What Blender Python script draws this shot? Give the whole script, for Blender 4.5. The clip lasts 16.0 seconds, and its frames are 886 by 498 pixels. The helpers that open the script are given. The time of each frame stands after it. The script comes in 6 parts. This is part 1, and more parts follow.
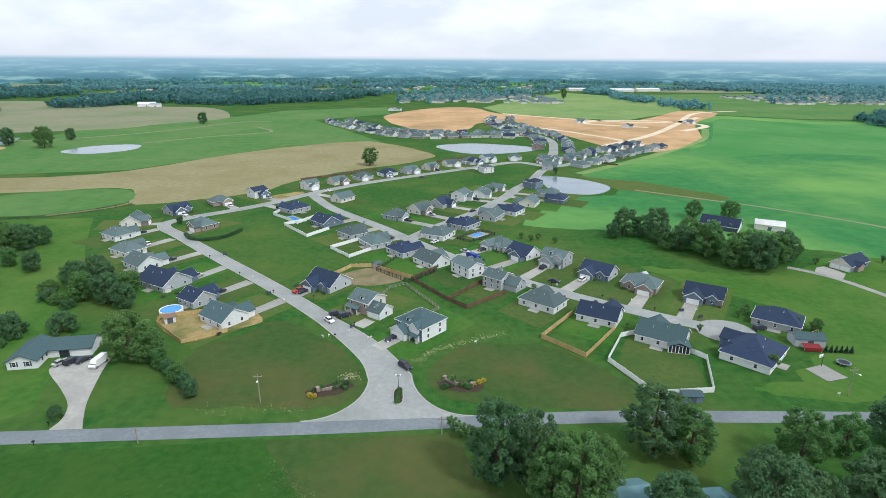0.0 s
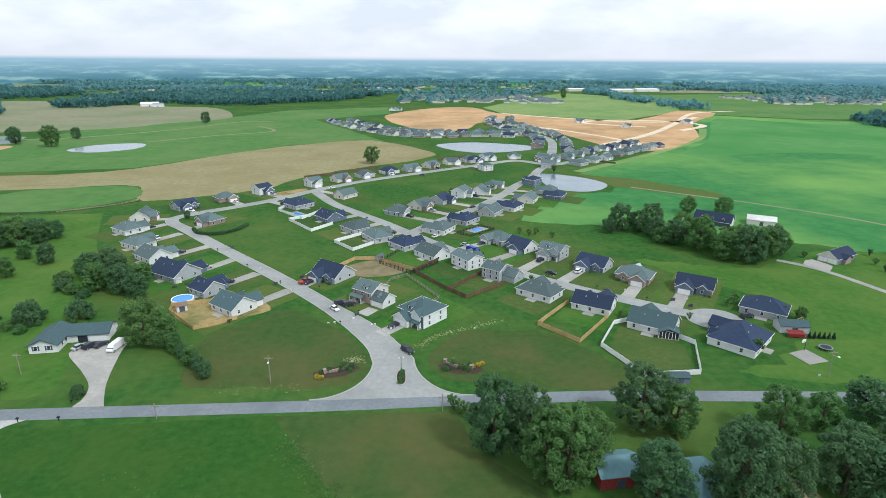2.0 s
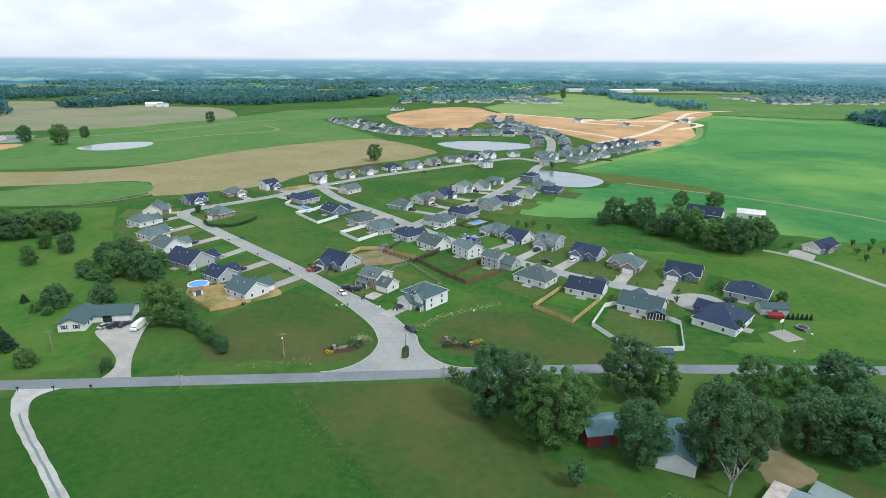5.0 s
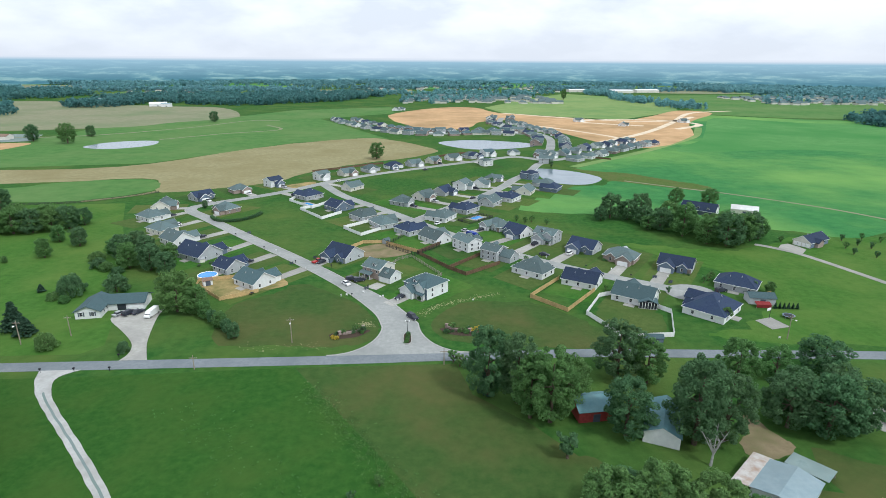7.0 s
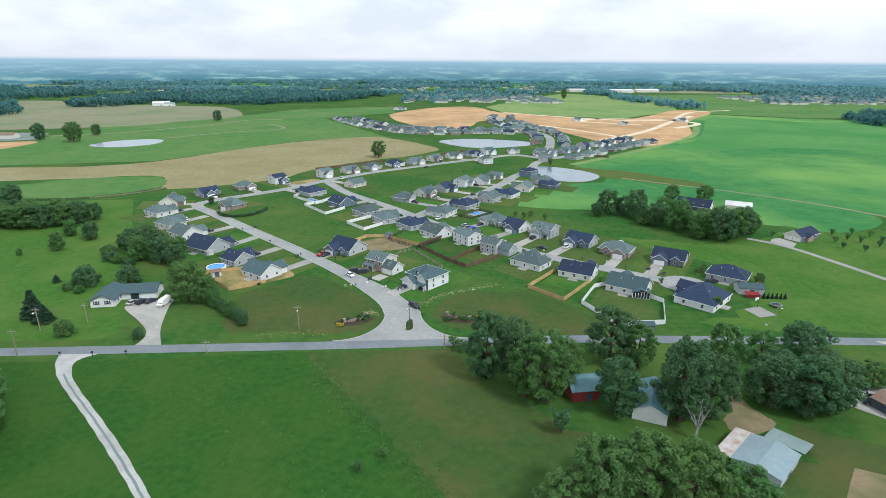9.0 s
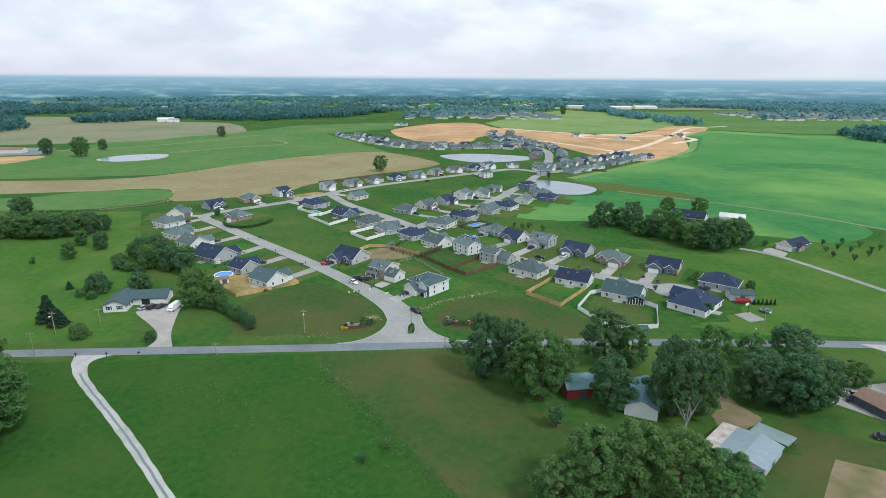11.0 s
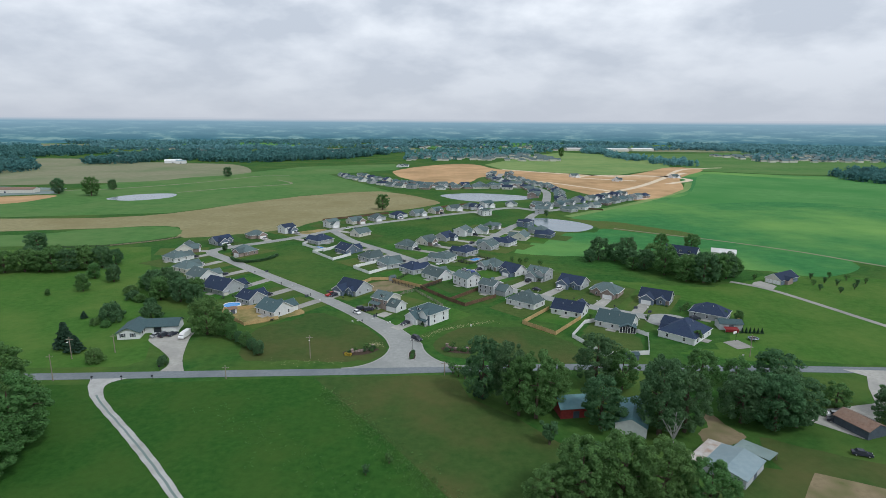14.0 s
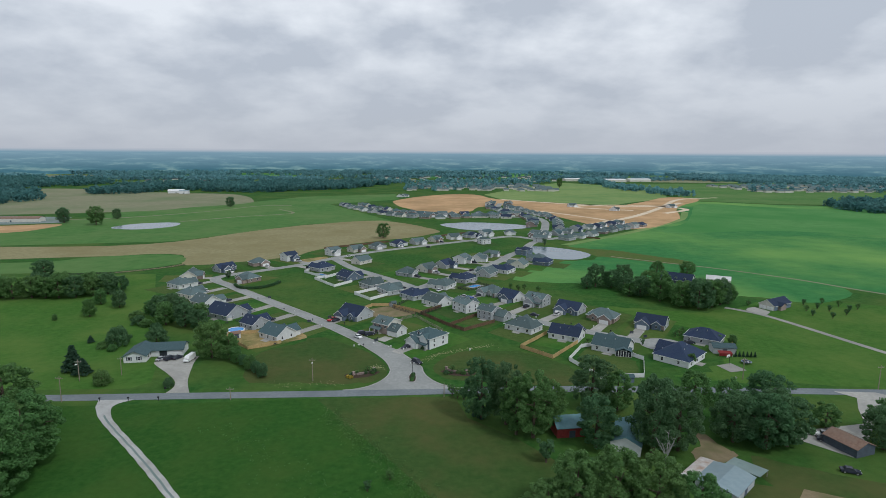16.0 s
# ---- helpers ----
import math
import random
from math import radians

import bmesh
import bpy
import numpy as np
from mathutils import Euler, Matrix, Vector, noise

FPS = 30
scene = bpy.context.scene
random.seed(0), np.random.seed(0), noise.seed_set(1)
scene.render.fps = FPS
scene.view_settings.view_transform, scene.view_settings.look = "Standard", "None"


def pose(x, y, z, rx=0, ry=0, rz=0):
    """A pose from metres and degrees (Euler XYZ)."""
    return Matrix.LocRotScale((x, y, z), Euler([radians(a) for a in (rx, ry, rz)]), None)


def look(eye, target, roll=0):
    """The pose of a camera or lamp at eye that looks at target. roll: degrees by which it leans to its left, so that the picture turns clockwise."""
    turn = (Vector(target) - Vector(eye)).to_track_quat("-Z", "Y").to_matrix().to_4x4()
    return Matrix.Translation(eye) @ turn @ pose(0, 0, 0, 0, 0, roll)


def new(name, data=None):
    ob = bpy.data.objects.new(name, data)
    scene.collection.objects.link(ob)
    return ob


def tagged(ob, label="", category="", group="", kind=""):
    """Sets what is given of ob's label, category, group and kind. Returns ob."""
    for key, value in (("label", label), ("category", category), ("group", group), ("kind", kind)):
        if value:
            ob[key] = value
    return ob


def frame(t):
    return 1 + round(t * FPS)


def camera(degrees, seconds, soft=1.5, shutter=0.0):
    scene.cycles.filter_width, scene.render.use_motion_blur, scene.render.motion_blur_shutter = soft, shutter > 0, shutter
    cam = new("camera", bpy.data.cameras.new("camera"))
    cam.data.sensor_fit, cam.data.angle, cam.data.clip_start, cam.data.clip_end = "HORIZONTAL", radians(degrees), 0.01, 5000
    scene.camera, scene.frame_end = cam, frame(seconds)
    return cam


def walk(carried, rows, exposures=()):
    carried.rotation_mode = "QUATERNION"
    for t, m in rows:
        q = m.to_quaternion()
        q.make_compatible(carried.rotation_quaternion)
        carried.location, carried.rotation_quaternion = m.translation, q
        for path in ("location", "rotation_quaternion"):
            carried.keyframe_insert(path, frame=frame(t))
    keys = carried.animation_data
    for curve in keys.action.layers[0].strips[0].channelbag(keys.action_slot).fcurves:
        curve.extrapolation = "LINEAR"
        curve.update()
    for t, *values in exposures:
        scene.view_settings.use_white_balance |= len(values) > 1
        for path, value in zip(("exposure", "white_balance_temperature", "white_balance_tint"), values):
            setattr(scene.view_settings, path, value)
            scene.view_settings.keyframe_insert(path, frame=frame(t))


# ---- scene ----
cam = camera(76.0, 16.0, soft=0.62)
PATH = [
    (0, (2.773, -117.322, 84.772), (2.901, -115.429, 84.139), 0.4),
    (0.5, (2.468, -119.53, 84.696), (2.597, -117.637, 84.063), 0.4),
    (1, (2.288, -121.686, 84.571), (2.417, -119.792, 83.938), 0.4),
    (1.5, (2.172, -123.885, 84.429), (2.3, -121.992, 83.797), 0.4),
    (2, (2.085, -126.172, 84.319), (2.212, -124.279, 83.688), 0.4),
    (2.5, (1.998, -128.418, 84.231), (2.123, -126.525, 83.6), 0.4),
    (3, (1.873, -130.622, 84.09), (1.998, -128.728, 83.459), 0.4),
    (3.5, (1.656, -132.7, 83.923), (1.782, -130.806, 83.292), 0.4),
    (4, (1.476, -134.838, 83.784), (1.601, -132.945, 83.154), 0.4),
    (6.5, (0.84, -145.753, 82.997), (0.962, -143.857, 82.371), 0.4),
    (7, (0.831, -147.871, 82.877), (0.951, -145.975, 82.251), 0.4),
    (7.5, (0.659, -149.964, 82.795), (0.78, -148.068, 82.168), 0.4),
    (8, (0.543, -152.108, 82.675), (0.663, -150.213, 82.049), 0.4),
    (8.5, (0.49, -154.189, 82.553), (0.608, -152.293, 81.927), 0.4),
    (9, (0.401, -156.269, 82.481), (0.518, -154.373, 81.855), 0.4),
    (11.5, (-0.177, -166.262, 81.58), (-0.061, -164.343, 81.029), 0.4),
    (12, (-0.193, -168.13, 81.413), (-0.077, -166.205, 80.884), 0.4),
    (12.5, (-0.286, -170.059, 81.262), (-0.171, -168.127, 80.756), 0.4),
    (13, (-0.324, -171.901, 81.084), (-0.209, -169.963, 80.601), 0.4),
    (13.5, (-0.382, -173.774, 80.951), (-0.267, -171.831, 80.493), 0.4),
    (14, (-0.375, -175.634, 80.783), (-0.261, -173.685, 80.35), 0.4),
    (14.5, (-0.362, -177.44, 80.61), (-0.248, -175.485, 80.202), 0.4),
    (15, (-0.414, -179.199, 80.441), (-0.3, -177.239, 80.06), 0.4),
    (15.5, (-0.509, -180.917, 80.337), (-0.395, -178.952, 79.982), 0.4),
    (16, (-0.662, -182.572, 80.33), (-0.547, -180.603, 80.001), 0.4),
]
EXPOSURES = [(0.0, 0.07, 5900, 5), (9.0, 0.08, 5900, 5), (11.5, -0.12, 5900, 6), (12.5, -0.25, 5900, 6), (14.5, -0.53, 5900, 6), (16.0, -0.69, 5900, 6)]
walk(cam, [(t, look(eye, target, roll)) for t, eye, target, roll in PATH], EXPOSURES)

# ---- sky and sun ----
SUN_TURN, SUN_HEIGHT = 135.0, 50.0  # compass direction of the sun in the plan, degrees above the horizon
world = bpy.data.worlds.new("sky")
scene.world = world
world.use_nodes = True
wn, wl = world.node_tree.nodes, world.node_tree.links
wn.clear()


def wnode(kind, **values):
    n = wn.new(kind)
    for key, value in values.items():
        n.inputs[key].default_value = value
    return n


sky = wn.new("ShaderNodeTexSky")
sky.sky_type, sky.sun_disc = "NISHITA", False
sky.sun_elevation, sky.sun_rotation = radians(SUN_HEIGHT), radians(SUN_TURN)
ray = wn.new("ShaderNodeTexCoord")
split = wn.new("ShaderNodeSeparateXYZ")
wl.new(ray.outputs["Generated"], split.inputs[0])
rise = wn.new("ShaderNodeMath")
rise.operation, rise.inputs[1].default_value = "MAXIMUM", 0.0
wl.new(split.outputs["Z"], rise.inputs[0])
lift = wn.new("ShaderNodeMath")
lift.operation, lift.inputs[1].default_value = "ADD", 0.34
wl.new(rise.outputs[0], lift.inputs[0])
flat = []
for axis in "XY":
    div = wn.new("ShaderNodeMath")
    div.operation = "DIVIDE"
    wl.new(split.outputs[axis], div.inputs[0])
    wl.new(lift.outputs[0], div.inputs[1])
    flat.append(div)
joined = wn.new("ShaderNodeCombineXYZ")
wl.new(flat[0].outputs[0], joined.inputs["X"])
wl.new(flat[1].outputs[0], joined.inputs["Y"])
billow = wnode("ShaderNodeTexNoise", Scale=2.3, Detail=7.0, Roughness=0.52)
wl.new(joined.outputs[0], billow.inputs["Vector"])
shade = wn.new("ShaderNodeValToRGB")
shade.color_ramp.elements[0].position, shade.color_ramp.elements[0].color = 0.40, (8.9, 9.0, 9.6, 1)
shade.color_ramp.elements[1].position, shade.color_ramp.elements[1].color = 0.61, (14.2, 13.8, 13.8, 1)
wl.new(billow.outputs["Fac"], shade.inputs["Fac"])
veil = wn.new("ShaderNodeMapRange")  # the cloud deck thickens into white haze towards the horizon
veil.inputs["From Min"].default_value, veil.inputs["From Max"].default_value = 0.0, 0.2
veil.inputs["To Min"].default_value, veil.inputs["To Max"].default_value = 0.9, 0.0
wl.new(rise.outputs[0], veil.inputs["Value"])
haze = wn.new("ShaderNodeMix")
haze.data_type = "RGBA"
wl.new(veil.outputs[0], haze.inputs["Factor"])
wl.new(shade.outputs["Color"], haze.inputs["A"])
haze.inputs["B"].default_value = (8.1, 8.0, 8.5, 1)
deck = wn.new("ShaderNodeMix")
deck.data_type = "RGBA"
deck.inputs["Factor"].default_value = 0.93
wl.new(sky.outputs["Color"], deck.inputs["A"])
wl.new(haze.outputs["Result"], deck.inputs["B"])
back = wnode("ShaderNodeBackground", Strength=0.1)
wl.new(deck.outputs["Result"], back.inputs["Color"])
wout = wn.new("ShaderNodeOutputWorld")
wl.new(back.outputs[0], wout.inputs["Surface"])

lamp = bpy.data.lights.new("sun", "SUN")
lamp.energy, lamp.angle, lamp.color = 2.2, radians(9), (1.0, 0.96, 0.88)
sun = new("sun", lamp)
a = radians(SUN_TURN)
sun.matrix_world = look((math.sin(a) * math.cos(radians(SUN_HEIGHT)) * 300, math.cos(a) * math.cos(radians(SUN_HEIGHT)) * 300, math.sin(radians(SUN_HEIGHT)) * 300), (0, 0, 0))


# ---- materials ----
def surface(name, low, high, scale=1.0, rough=0.9, bump=0.0, coarse=0.0, tint=None, metal=0.0, own=0.0, leaf=False):
    """Two-scale mottled surface. coarse: metres-wide variation towards tint. own: brightness spread from object to object."""
    m = bpy.data.materials.new(name)
    m.use_nodes = True
    n, l = m.node_tree.nodes, m.node_tree.links
    b = n["Principled BSDF"]
    b.inputs["Roughness"].default_value, b.inputs["Metallic"].default_value = rough, metal
    b.inputs["Specular IOR Level"].default_value = 0.04 if rough >= 0.9 else 0.25
    geo = n.new("ShaderNodeNewGeometry")
    fine = n.new("ShaderNodeTexNoise")
    fine.inputs["Scale"].default_value, fine.inputs["Detail"].default_value, fine.inputs["Roughness"].default_value = scale, 6.0, 0.65
    l.new(geo.outputs["Position"], fine.inputs["Vector"])
    ramp = n.new("ShaderNodeValToRGB")
    ramp.color_ramp.elements[0].position, ramp.color_ramp.elements[0].color = 0.32, (*low, 1)
    ramp.color_ramp.elements[1].position, ramp.color_ramp.elements[1].color = 0.68, (*high, 1)
    l.new(fine.outputs["Fac"], ramp.inputs["Fac"])
    colour = ramp.outputs["Color"]
    if tint:
        wide = n.new("ShaderNodeTexNoise")
        wide.inputs["Scale"].default_value, wide.inputs["Detail"].default_value, wide.inputs["Roughness"].default_value = coarse, 4.0, 0.6
        l.new(geo.outputs["Position"], wide.inputs["Vector"])
        reach = n.new("ShaderNodeMapRange")
        reach.inputs["From Min"].default_value, reach.inputs["From Max"].default_value = 0.42, 0.72
        l.new(wide.outputs["Fac"], reach.inputs["Value"])
        mix = n.new("ShaderNodeMix")
        mix.data_type = "RGBA"
        l.new(reach.outputs[0], mix.inputs["Factor"])
        l.new(colour, mix.inputs["A"])
        mix.inputs["B"].default_value = (*tint, 1)
        colour = mix.outputs["Result"]
    if own:
        info = n.new("ShaderNodeObjectInfo")
        spread = n.new("ShaderNodeMapRange")
        spread.inputs["To Min"].default_value, spread.inputs["To Max"].default_value = 1 - own, 1 + own
        l.new(geo.outputs["Random Per Island"] if leaf else info.outputs["Random"], spread.inputs["Value"])
        hue = n.new("ShaderNodeHueSaturation")
        l.new(colour, hue.inputs["Color"])
        l.new(spread.outputs[0], hue.inputs["Value"])
        if leaf:
            turn = n.new("ShaderNodeMapRange")
            turn.inputs["To Min"].default_value, turn.inputs["To Max"].default_value = 0.485, 0.512
            l.new(info.outputs["Random"], turn.inputs["Value"])
            l.new(turn.outputs[0], hue.inputs["Hue"])
        colour = hue.outputs["Color"]
    l.new(colour, b.inputs["Base Color"])
    if leaf:
        through_leaf = n.new("ShaderNodeBsdfTranslucent")
        l.new(colour, through_leaf.inputs["Color"])
        blend = n.new("ShaderNodeMixShader")
        blend.inputs[0].default_value = 0.5
        l.new(b.outputs[0], blend.inputs[1])
        l.new(through_leaf.outputs[0], blend.inputs[2])
        l.new(blend.outputs[0], n["Material Output"].inputs["Surface"])
    if bump:
        relief = n.new("ShaderNodeBump")
        relief.inputs["Strength"].default_value, relief.inputs["Distance"].default_value = bump, 0.3 / scale
        l.new(fine.outputs["Fac"], relief.inputs["Height"])
        l.new(relief.outputs[0], b.inputs["Normal"])
    return m


GRASS = surface("mown_grass", (0.020, 0.072, 0.015), (0.046, 0.118, 0.025), 0.35, 0.95, 0.5, 0.022, (0.080, 0.122, 0.030))
LUSH = surface("lush_grass", (0.020, 0.068, 0.012), (0.038, 0.102, 0.019), 0.5, 0.95, 0.6, 0.035, (0.050, 0.096, 0.020))
ROUGH = surface("dry_rough_grass", (0.032, 0.070, 0.018), (0.054, 0.096, 0.026), 0.4, 0.95, 0.5, 0.03, (0.090, 0.090, 0.034))
LAWNS = [surface("fresh_lawn", (0.030, 0.094, 0.016), (0.054, 0.142, 0.025), 0.5, 0.95, 0.4, 0.06, (0.076, 0.132, 0.030)),
         surface("yellowing_lawn", (0.056, 0.098, 0.022), (0.084, 0.130, 0.034), 0.5, 0.95, 0.4, 0.06, (0.100, 0.112, 0.038)),
         surface("dull_lawn", (0.026, 0.066, 0.016), (0.046, 0.098, 0.025), 0.5, 0.95, 0.4, 0.06, (0.066, 0.092, 0.030)),
         surface("dry_lawn", (0.054, 0.086, 0.024), (0.082, 0.116, 0.034), 0.5, 0.95, 0.4, 0.06, (0.044, 0.090, 0.022))]
STUBBLE = surface("wheat_stubble", (0.200, 0.185, 0.098), (0.275, 0.250, 0.138), 0.25, 0.95, 0.3, 0.02, (0.195, 0.170, 0.084))
PALE = surface("pale_stubble", (0.175, 0.185, 0.115), (0.235, 0.225, 0.150), 0.1, 0.95, 0.0, 0.01, (0.140, 0.180, 0.095))
# the wide pale tint paints sun patches between cloud shadows into the crop
CROP = surface("soybean_crop", (0.034, 0.138, 0.044), (0.058, 0.190, 0.058), 0.12, 0.95, 0.3, 0.006, (0.165, 0.300, 0.078))
BRIGHTMEADOW = surface("sunny_mown_meadow", (0.038, 0.104, 0.018), (0.064, 0.142, 0.027), 0.35, 0.95, 0.4, 0.03, (0.092, 0.150, 0.034))
GREYLOT = surface("grey_gravel_lot", (0.16, 0.20, 0.20), (0.22, 0.26, 0.25), 0.2, 0.9, 0.0, 0.05, (0.14, 0.19, 0.17))
DEADWOOD = surface("bleached_dead_wood", (0.24, 0.24, 0.23), (0.36, 0.36, 0.34), 2.0, 0.9)
# lighter copy of the crop colour, with sunlight painted in
PALECROP = surface("pale_sunlit_crop", (0.070, 0.190, 0.055), (0.100, 0.235, 0.075), 0.08, 0.95, 0.0, 0.01, (0.048, 0.175, 0.045))
MEADOW = surface("yellowing_meadow", (0.15, 0.225, 0.075), (0.215, 0.28, 0.11), 0.05, 0.95, 0.0, 0.008, (0.115, 0.21, 0.07))
PASTURE = surface("pasture", (0.056, 0.138, 0.036), (0.090, 0.182, 0.054), 0.1, 0.95, 0.0, 0.01, (0.120, 0.182, 0.066))
DIRT = surface("building_site_earth", (0.40, 0.255, 0.135), (0.52, 0.345, 0.19), 0.08, 0.95, 0.2, 0.012, (0.27, 0.185, 0.095))
SITEPATH = surface("graded_pale_sand", (0.56, 0.47, 0.35), (0.68, 0.58, 0.45), 0.2, 0.95, 0.0, 0.05, (0.48, 0.38, 0.26))
SANDY = surface("sandy_soil", (0.17, 0.14, 0.085), (0.25, 0.20, 0.125), 0.6, 0.95, 0.3, 0.15, (0.10, 0.115, 0.045))
STRAW = surface("straw_cover", (0.26, 0.20, 0.09), (0.36, 0.27, 0.13), 0.6, 0.95, 0.3, 0.12, (0.10, 0.12, 0.04))
GRAVEL = surface("pale_gravel", (0.33, 0.33, 0.32), (0.46, 0.46, 0.45), 1.2, 0.95, 0.4, 0.15, (0.28, 0.28, 0.26))
CONCRETE = surface("pale_concrete", (0.27, 0.265, 0.24), (0.36, 0.35, 0.325), 0.8, 0.85, 0.1, 0.08, (0.23, 0.225, 0.21), own=0.12)
STREET = surface("street_concrete", (0.25, 0.26, 0.25), (0.33, 0.335, 0.325), 0.7, 0.9, 0.1, 0.06, (0.215, 0.225, 0.22))
ASPHALT = surface("worn_asphalt", (0.155, 0.175, 0.19), (0.21, 0.23, 0.245), 0.9, 0.9, 0.15, 0.07, (0.135, 0.155, 0.17))
KERB = surface("kerb_concrete", (0.28, 0.28, 0.265), (0.36, 0.355, 0.335), 1.5, 0.8)
WHITE = surface("white_vinyl", (0.74, 0.74, 0.74), (0.82, 0.82, 0.82), 2.0, 0.5)
WOOD = surface("new_pine_boards", (0.40, 0.28, 0.13), (0.54, 0.40, 0.20), 1.5, 0.8, 0.2, own=0.12)
BROWNWOOD = surface("stained_boards", (0.105, 0.068, 0.042), (0.165, 0.108, 0.068), 1.5, 0.8, 0.2, own=0.15)
BLACK = surface("black_metal", (0.015, 0.017, 0.022), (0.028, 0.030, 0.036), 2.0, 0.6)
GREYWOOD = surface("weathered_wood", (0.20, 0.18, 0.15), (0.30, 0.27, 0.23), 1.5, 0.9, 0.2)
POLEWOOD = surface("pole_wood", (0.22, 0.19, 0.15), (0.32, 0.28, 0.22), 2.0, 0.9)
NAVY = surface("slate_blue_shingles", (0.013, 0.023, 0.054), (0.030, 0.046, 0.088), 2.2, 0.85, 0.3, 0.3, (0.024, 0.040, 0.070), own=0.2)
GREYROOF = surface("grey_green_shingles", (0.060, 0.092, 0.098), (0.100, 0.140, 0.145), 2.2, 0.8, 0.3, 0.3, (0.080, 0.108, 0.106), own=0.25)
TEALROOF = surface("blue_green_shingles", (0.038, 0.072, 0.082), (0.070, 0.112, 0.122), 2.2, 0.8, 0.3, 0.3, (0.055, 0.09, 0.10), own=0.15)
BROWNROOF = surface("brown_shingles", (0.16, 0.10, 0.075), (0.24, 0.16, 0.12), 1.6, 0.85, 0.3, 0.3, (0.20, 0.15, 0.12))
METALROOF = surface("pale_metal_roof", (0.20, 0.27, 0.30), (0.26, 0.33, 0.36), 0.5, 0.6, 0.0, 0.15, (0.22, 0.28, 0.30))
TEALSHEET = surface("teal_sheet_roof", (0.095, 0.20, 0.23), (0.14, 0.26, 0.29), 0.6, 0.55, 0.0, 0.2, (0.12, 0.21, 0.22))
METALPALE = surface("whitish_metal_roof", (0.52, 0.52, 0.51), (0.64, 0.64, 0.63), 0.5, 0.5, 0.0, 0.15, (0.45, 0.45, 0.44))
TEALMETAL = surface("green_grey_metal_roof", (0.20, 0.27, 0.27), (0.28, 0.35, 0.34), 0.6, 0.5, 0.0, 0.3, (0.17, 0.22, 0.21), metal=0.2)
RUSTROOF = surface("rust_streaked_roof", (0.42, 0.40, 0.38), (0.56, 0.54, 0.52), 0.7, 0.6, 0.0, 0.4, (0.34, 0.24, 0.18))
SIDING = {
    "white": surface("white_siding", (0.60, 0.61, 0.62), (0.70, 0.71, 0.71), 0.8, 0.6, own=0.05),
    "cream": surface("cream_siding", (0.58, 0.56, 0.50), (0.68, 0.66, 0.60), 0.8, 0.7, own=0.1),
    "grey": surface("grey_siding", (0.34, 0.36, 0.38), (0.42, 0.44, 0.46), 0.8, 0.7, own=0.15),
    "blue": surface("slate_blue_siding", (0.11, 0.15, 0.21), (0.16, 0.20, 0.26), 0.8, 0.7, own=0.1),
    "dark": surface("dark_siding", (0.06, 0.075, 0.10), (0.09, 0.11, 0.14), 0.8, 0.7, own=0.1),
    "brick": surface("brick_facing", (0.22, 0.17, 0.15), (0.34, 0.28, 0.25), 3.0, 0.9, 0.3, own=0.15),
    "red": surface("red_boards", (0.20, 0.03, 0.03), (0.30, 0.05, 0.045), 1.0, 0.7),
}
GLASS = surface("window_glass", (0.025, 0.03, 0.04), (0.05, 0.055, 0.065), 0.7, 0.08)
BARK = surface("bark", (0.07, 0.055, 0.04), (0.14, 0.11, 0.085), 3.0, 0.95, 0.5)
LEAF = surface("leaves", (0.088, 0.190, 0.060), (0.150, 0.285, 0.090), 0.5, 0.75, own=0.22, leaf=True)
DARKLEAF = surface("dark_leaves", (0.072, 0.160, 0.070), (0.120, 0.225, 0.098), 0.5, 0.75, own=0.22, leaf=True)
NEEDLE = surface("conifer_needles", (0.034, 0.080, 0.052), (0.062, 0.122, 0.075), 0.8, 0.8, own=0.3, leaf=True)
# leaf colour paled and blued to paint in the haze of distance
WOODS = surface("haze_tinted_far_leaves", (0.135, 0.290, 0.325), (0.210, 0.385, 0.410), 0.05, 0.9, own=0.18, leaf=True)
# nearer wood: a weaker haze mixed into the green as blue
NEARWOODS = surface("haze_tinted_edge_leaves", (0.070, 0.185, 0.190), (0.125, 0.255, 0.245), 0.05, 0.9, own=0.2, leaf=True)
MULCH = surface("dark_mulch", (0.04, 0.03, 0.025), (0.08, 0.06, 0.045), 2.0, 0.95)
ROCK = surface("pale_rock", (0.42, 0.40, 0.36), (0.60, 0.58, 0.53), 1.5, 0.9, 0.4, own=0.3)
CLOD = surface("pale_clods", (0.24, 0.23, 0.12), (0.36, 0.34, 0.20), 1.5, 0.95, 0.3)
FLOWER = surface("yellow_shrub", (0.32, 0.26, 0.03), (0.50, 0.38, 0.05), 2.0, 0.8)
WATER = surface("pond_water", (0.12, 0.16, 0.19), (0.16, 0.20, 0.23), 0.05, 0.16)
POOLWATER = surface("pool_water", (0.03, 0.20, 0.52), (0.05, 0.27, 0.62), 0.8, 0.1)
RUBBER = surface("tyre_rubber", (0.015, 0.015, 0.015), (0.03, 0.03, 0.03), 4.0, 0.8)
PAINT = {
    "white": surface("white_car_paint", (0.72, 0.72, 0.72), (0.78, 0.78, 0.78), 1.0, 0.25),
    "silver": surface("silver_car_paint", (0.42, 0.43, 0.45), (0.50, 0.51, 0.53), 1.0, 0.3, metal=0.4),
    "dark": surface("dark_car_paint", (0.025, 0.03, 0.045), (0.04, 0.045, 0.06), 1.0, 0.25),
    "red": surface("red_car_paint", (0.28, 0.018, 0.018), (0.36, 0.028, 0.026), 1.0, 0.3),
    "blue": surface("blue_truck_paint", (0.015, 0.035, 0.22), (0.02, 0.05, 0.28), 1.0, 0.35),
}
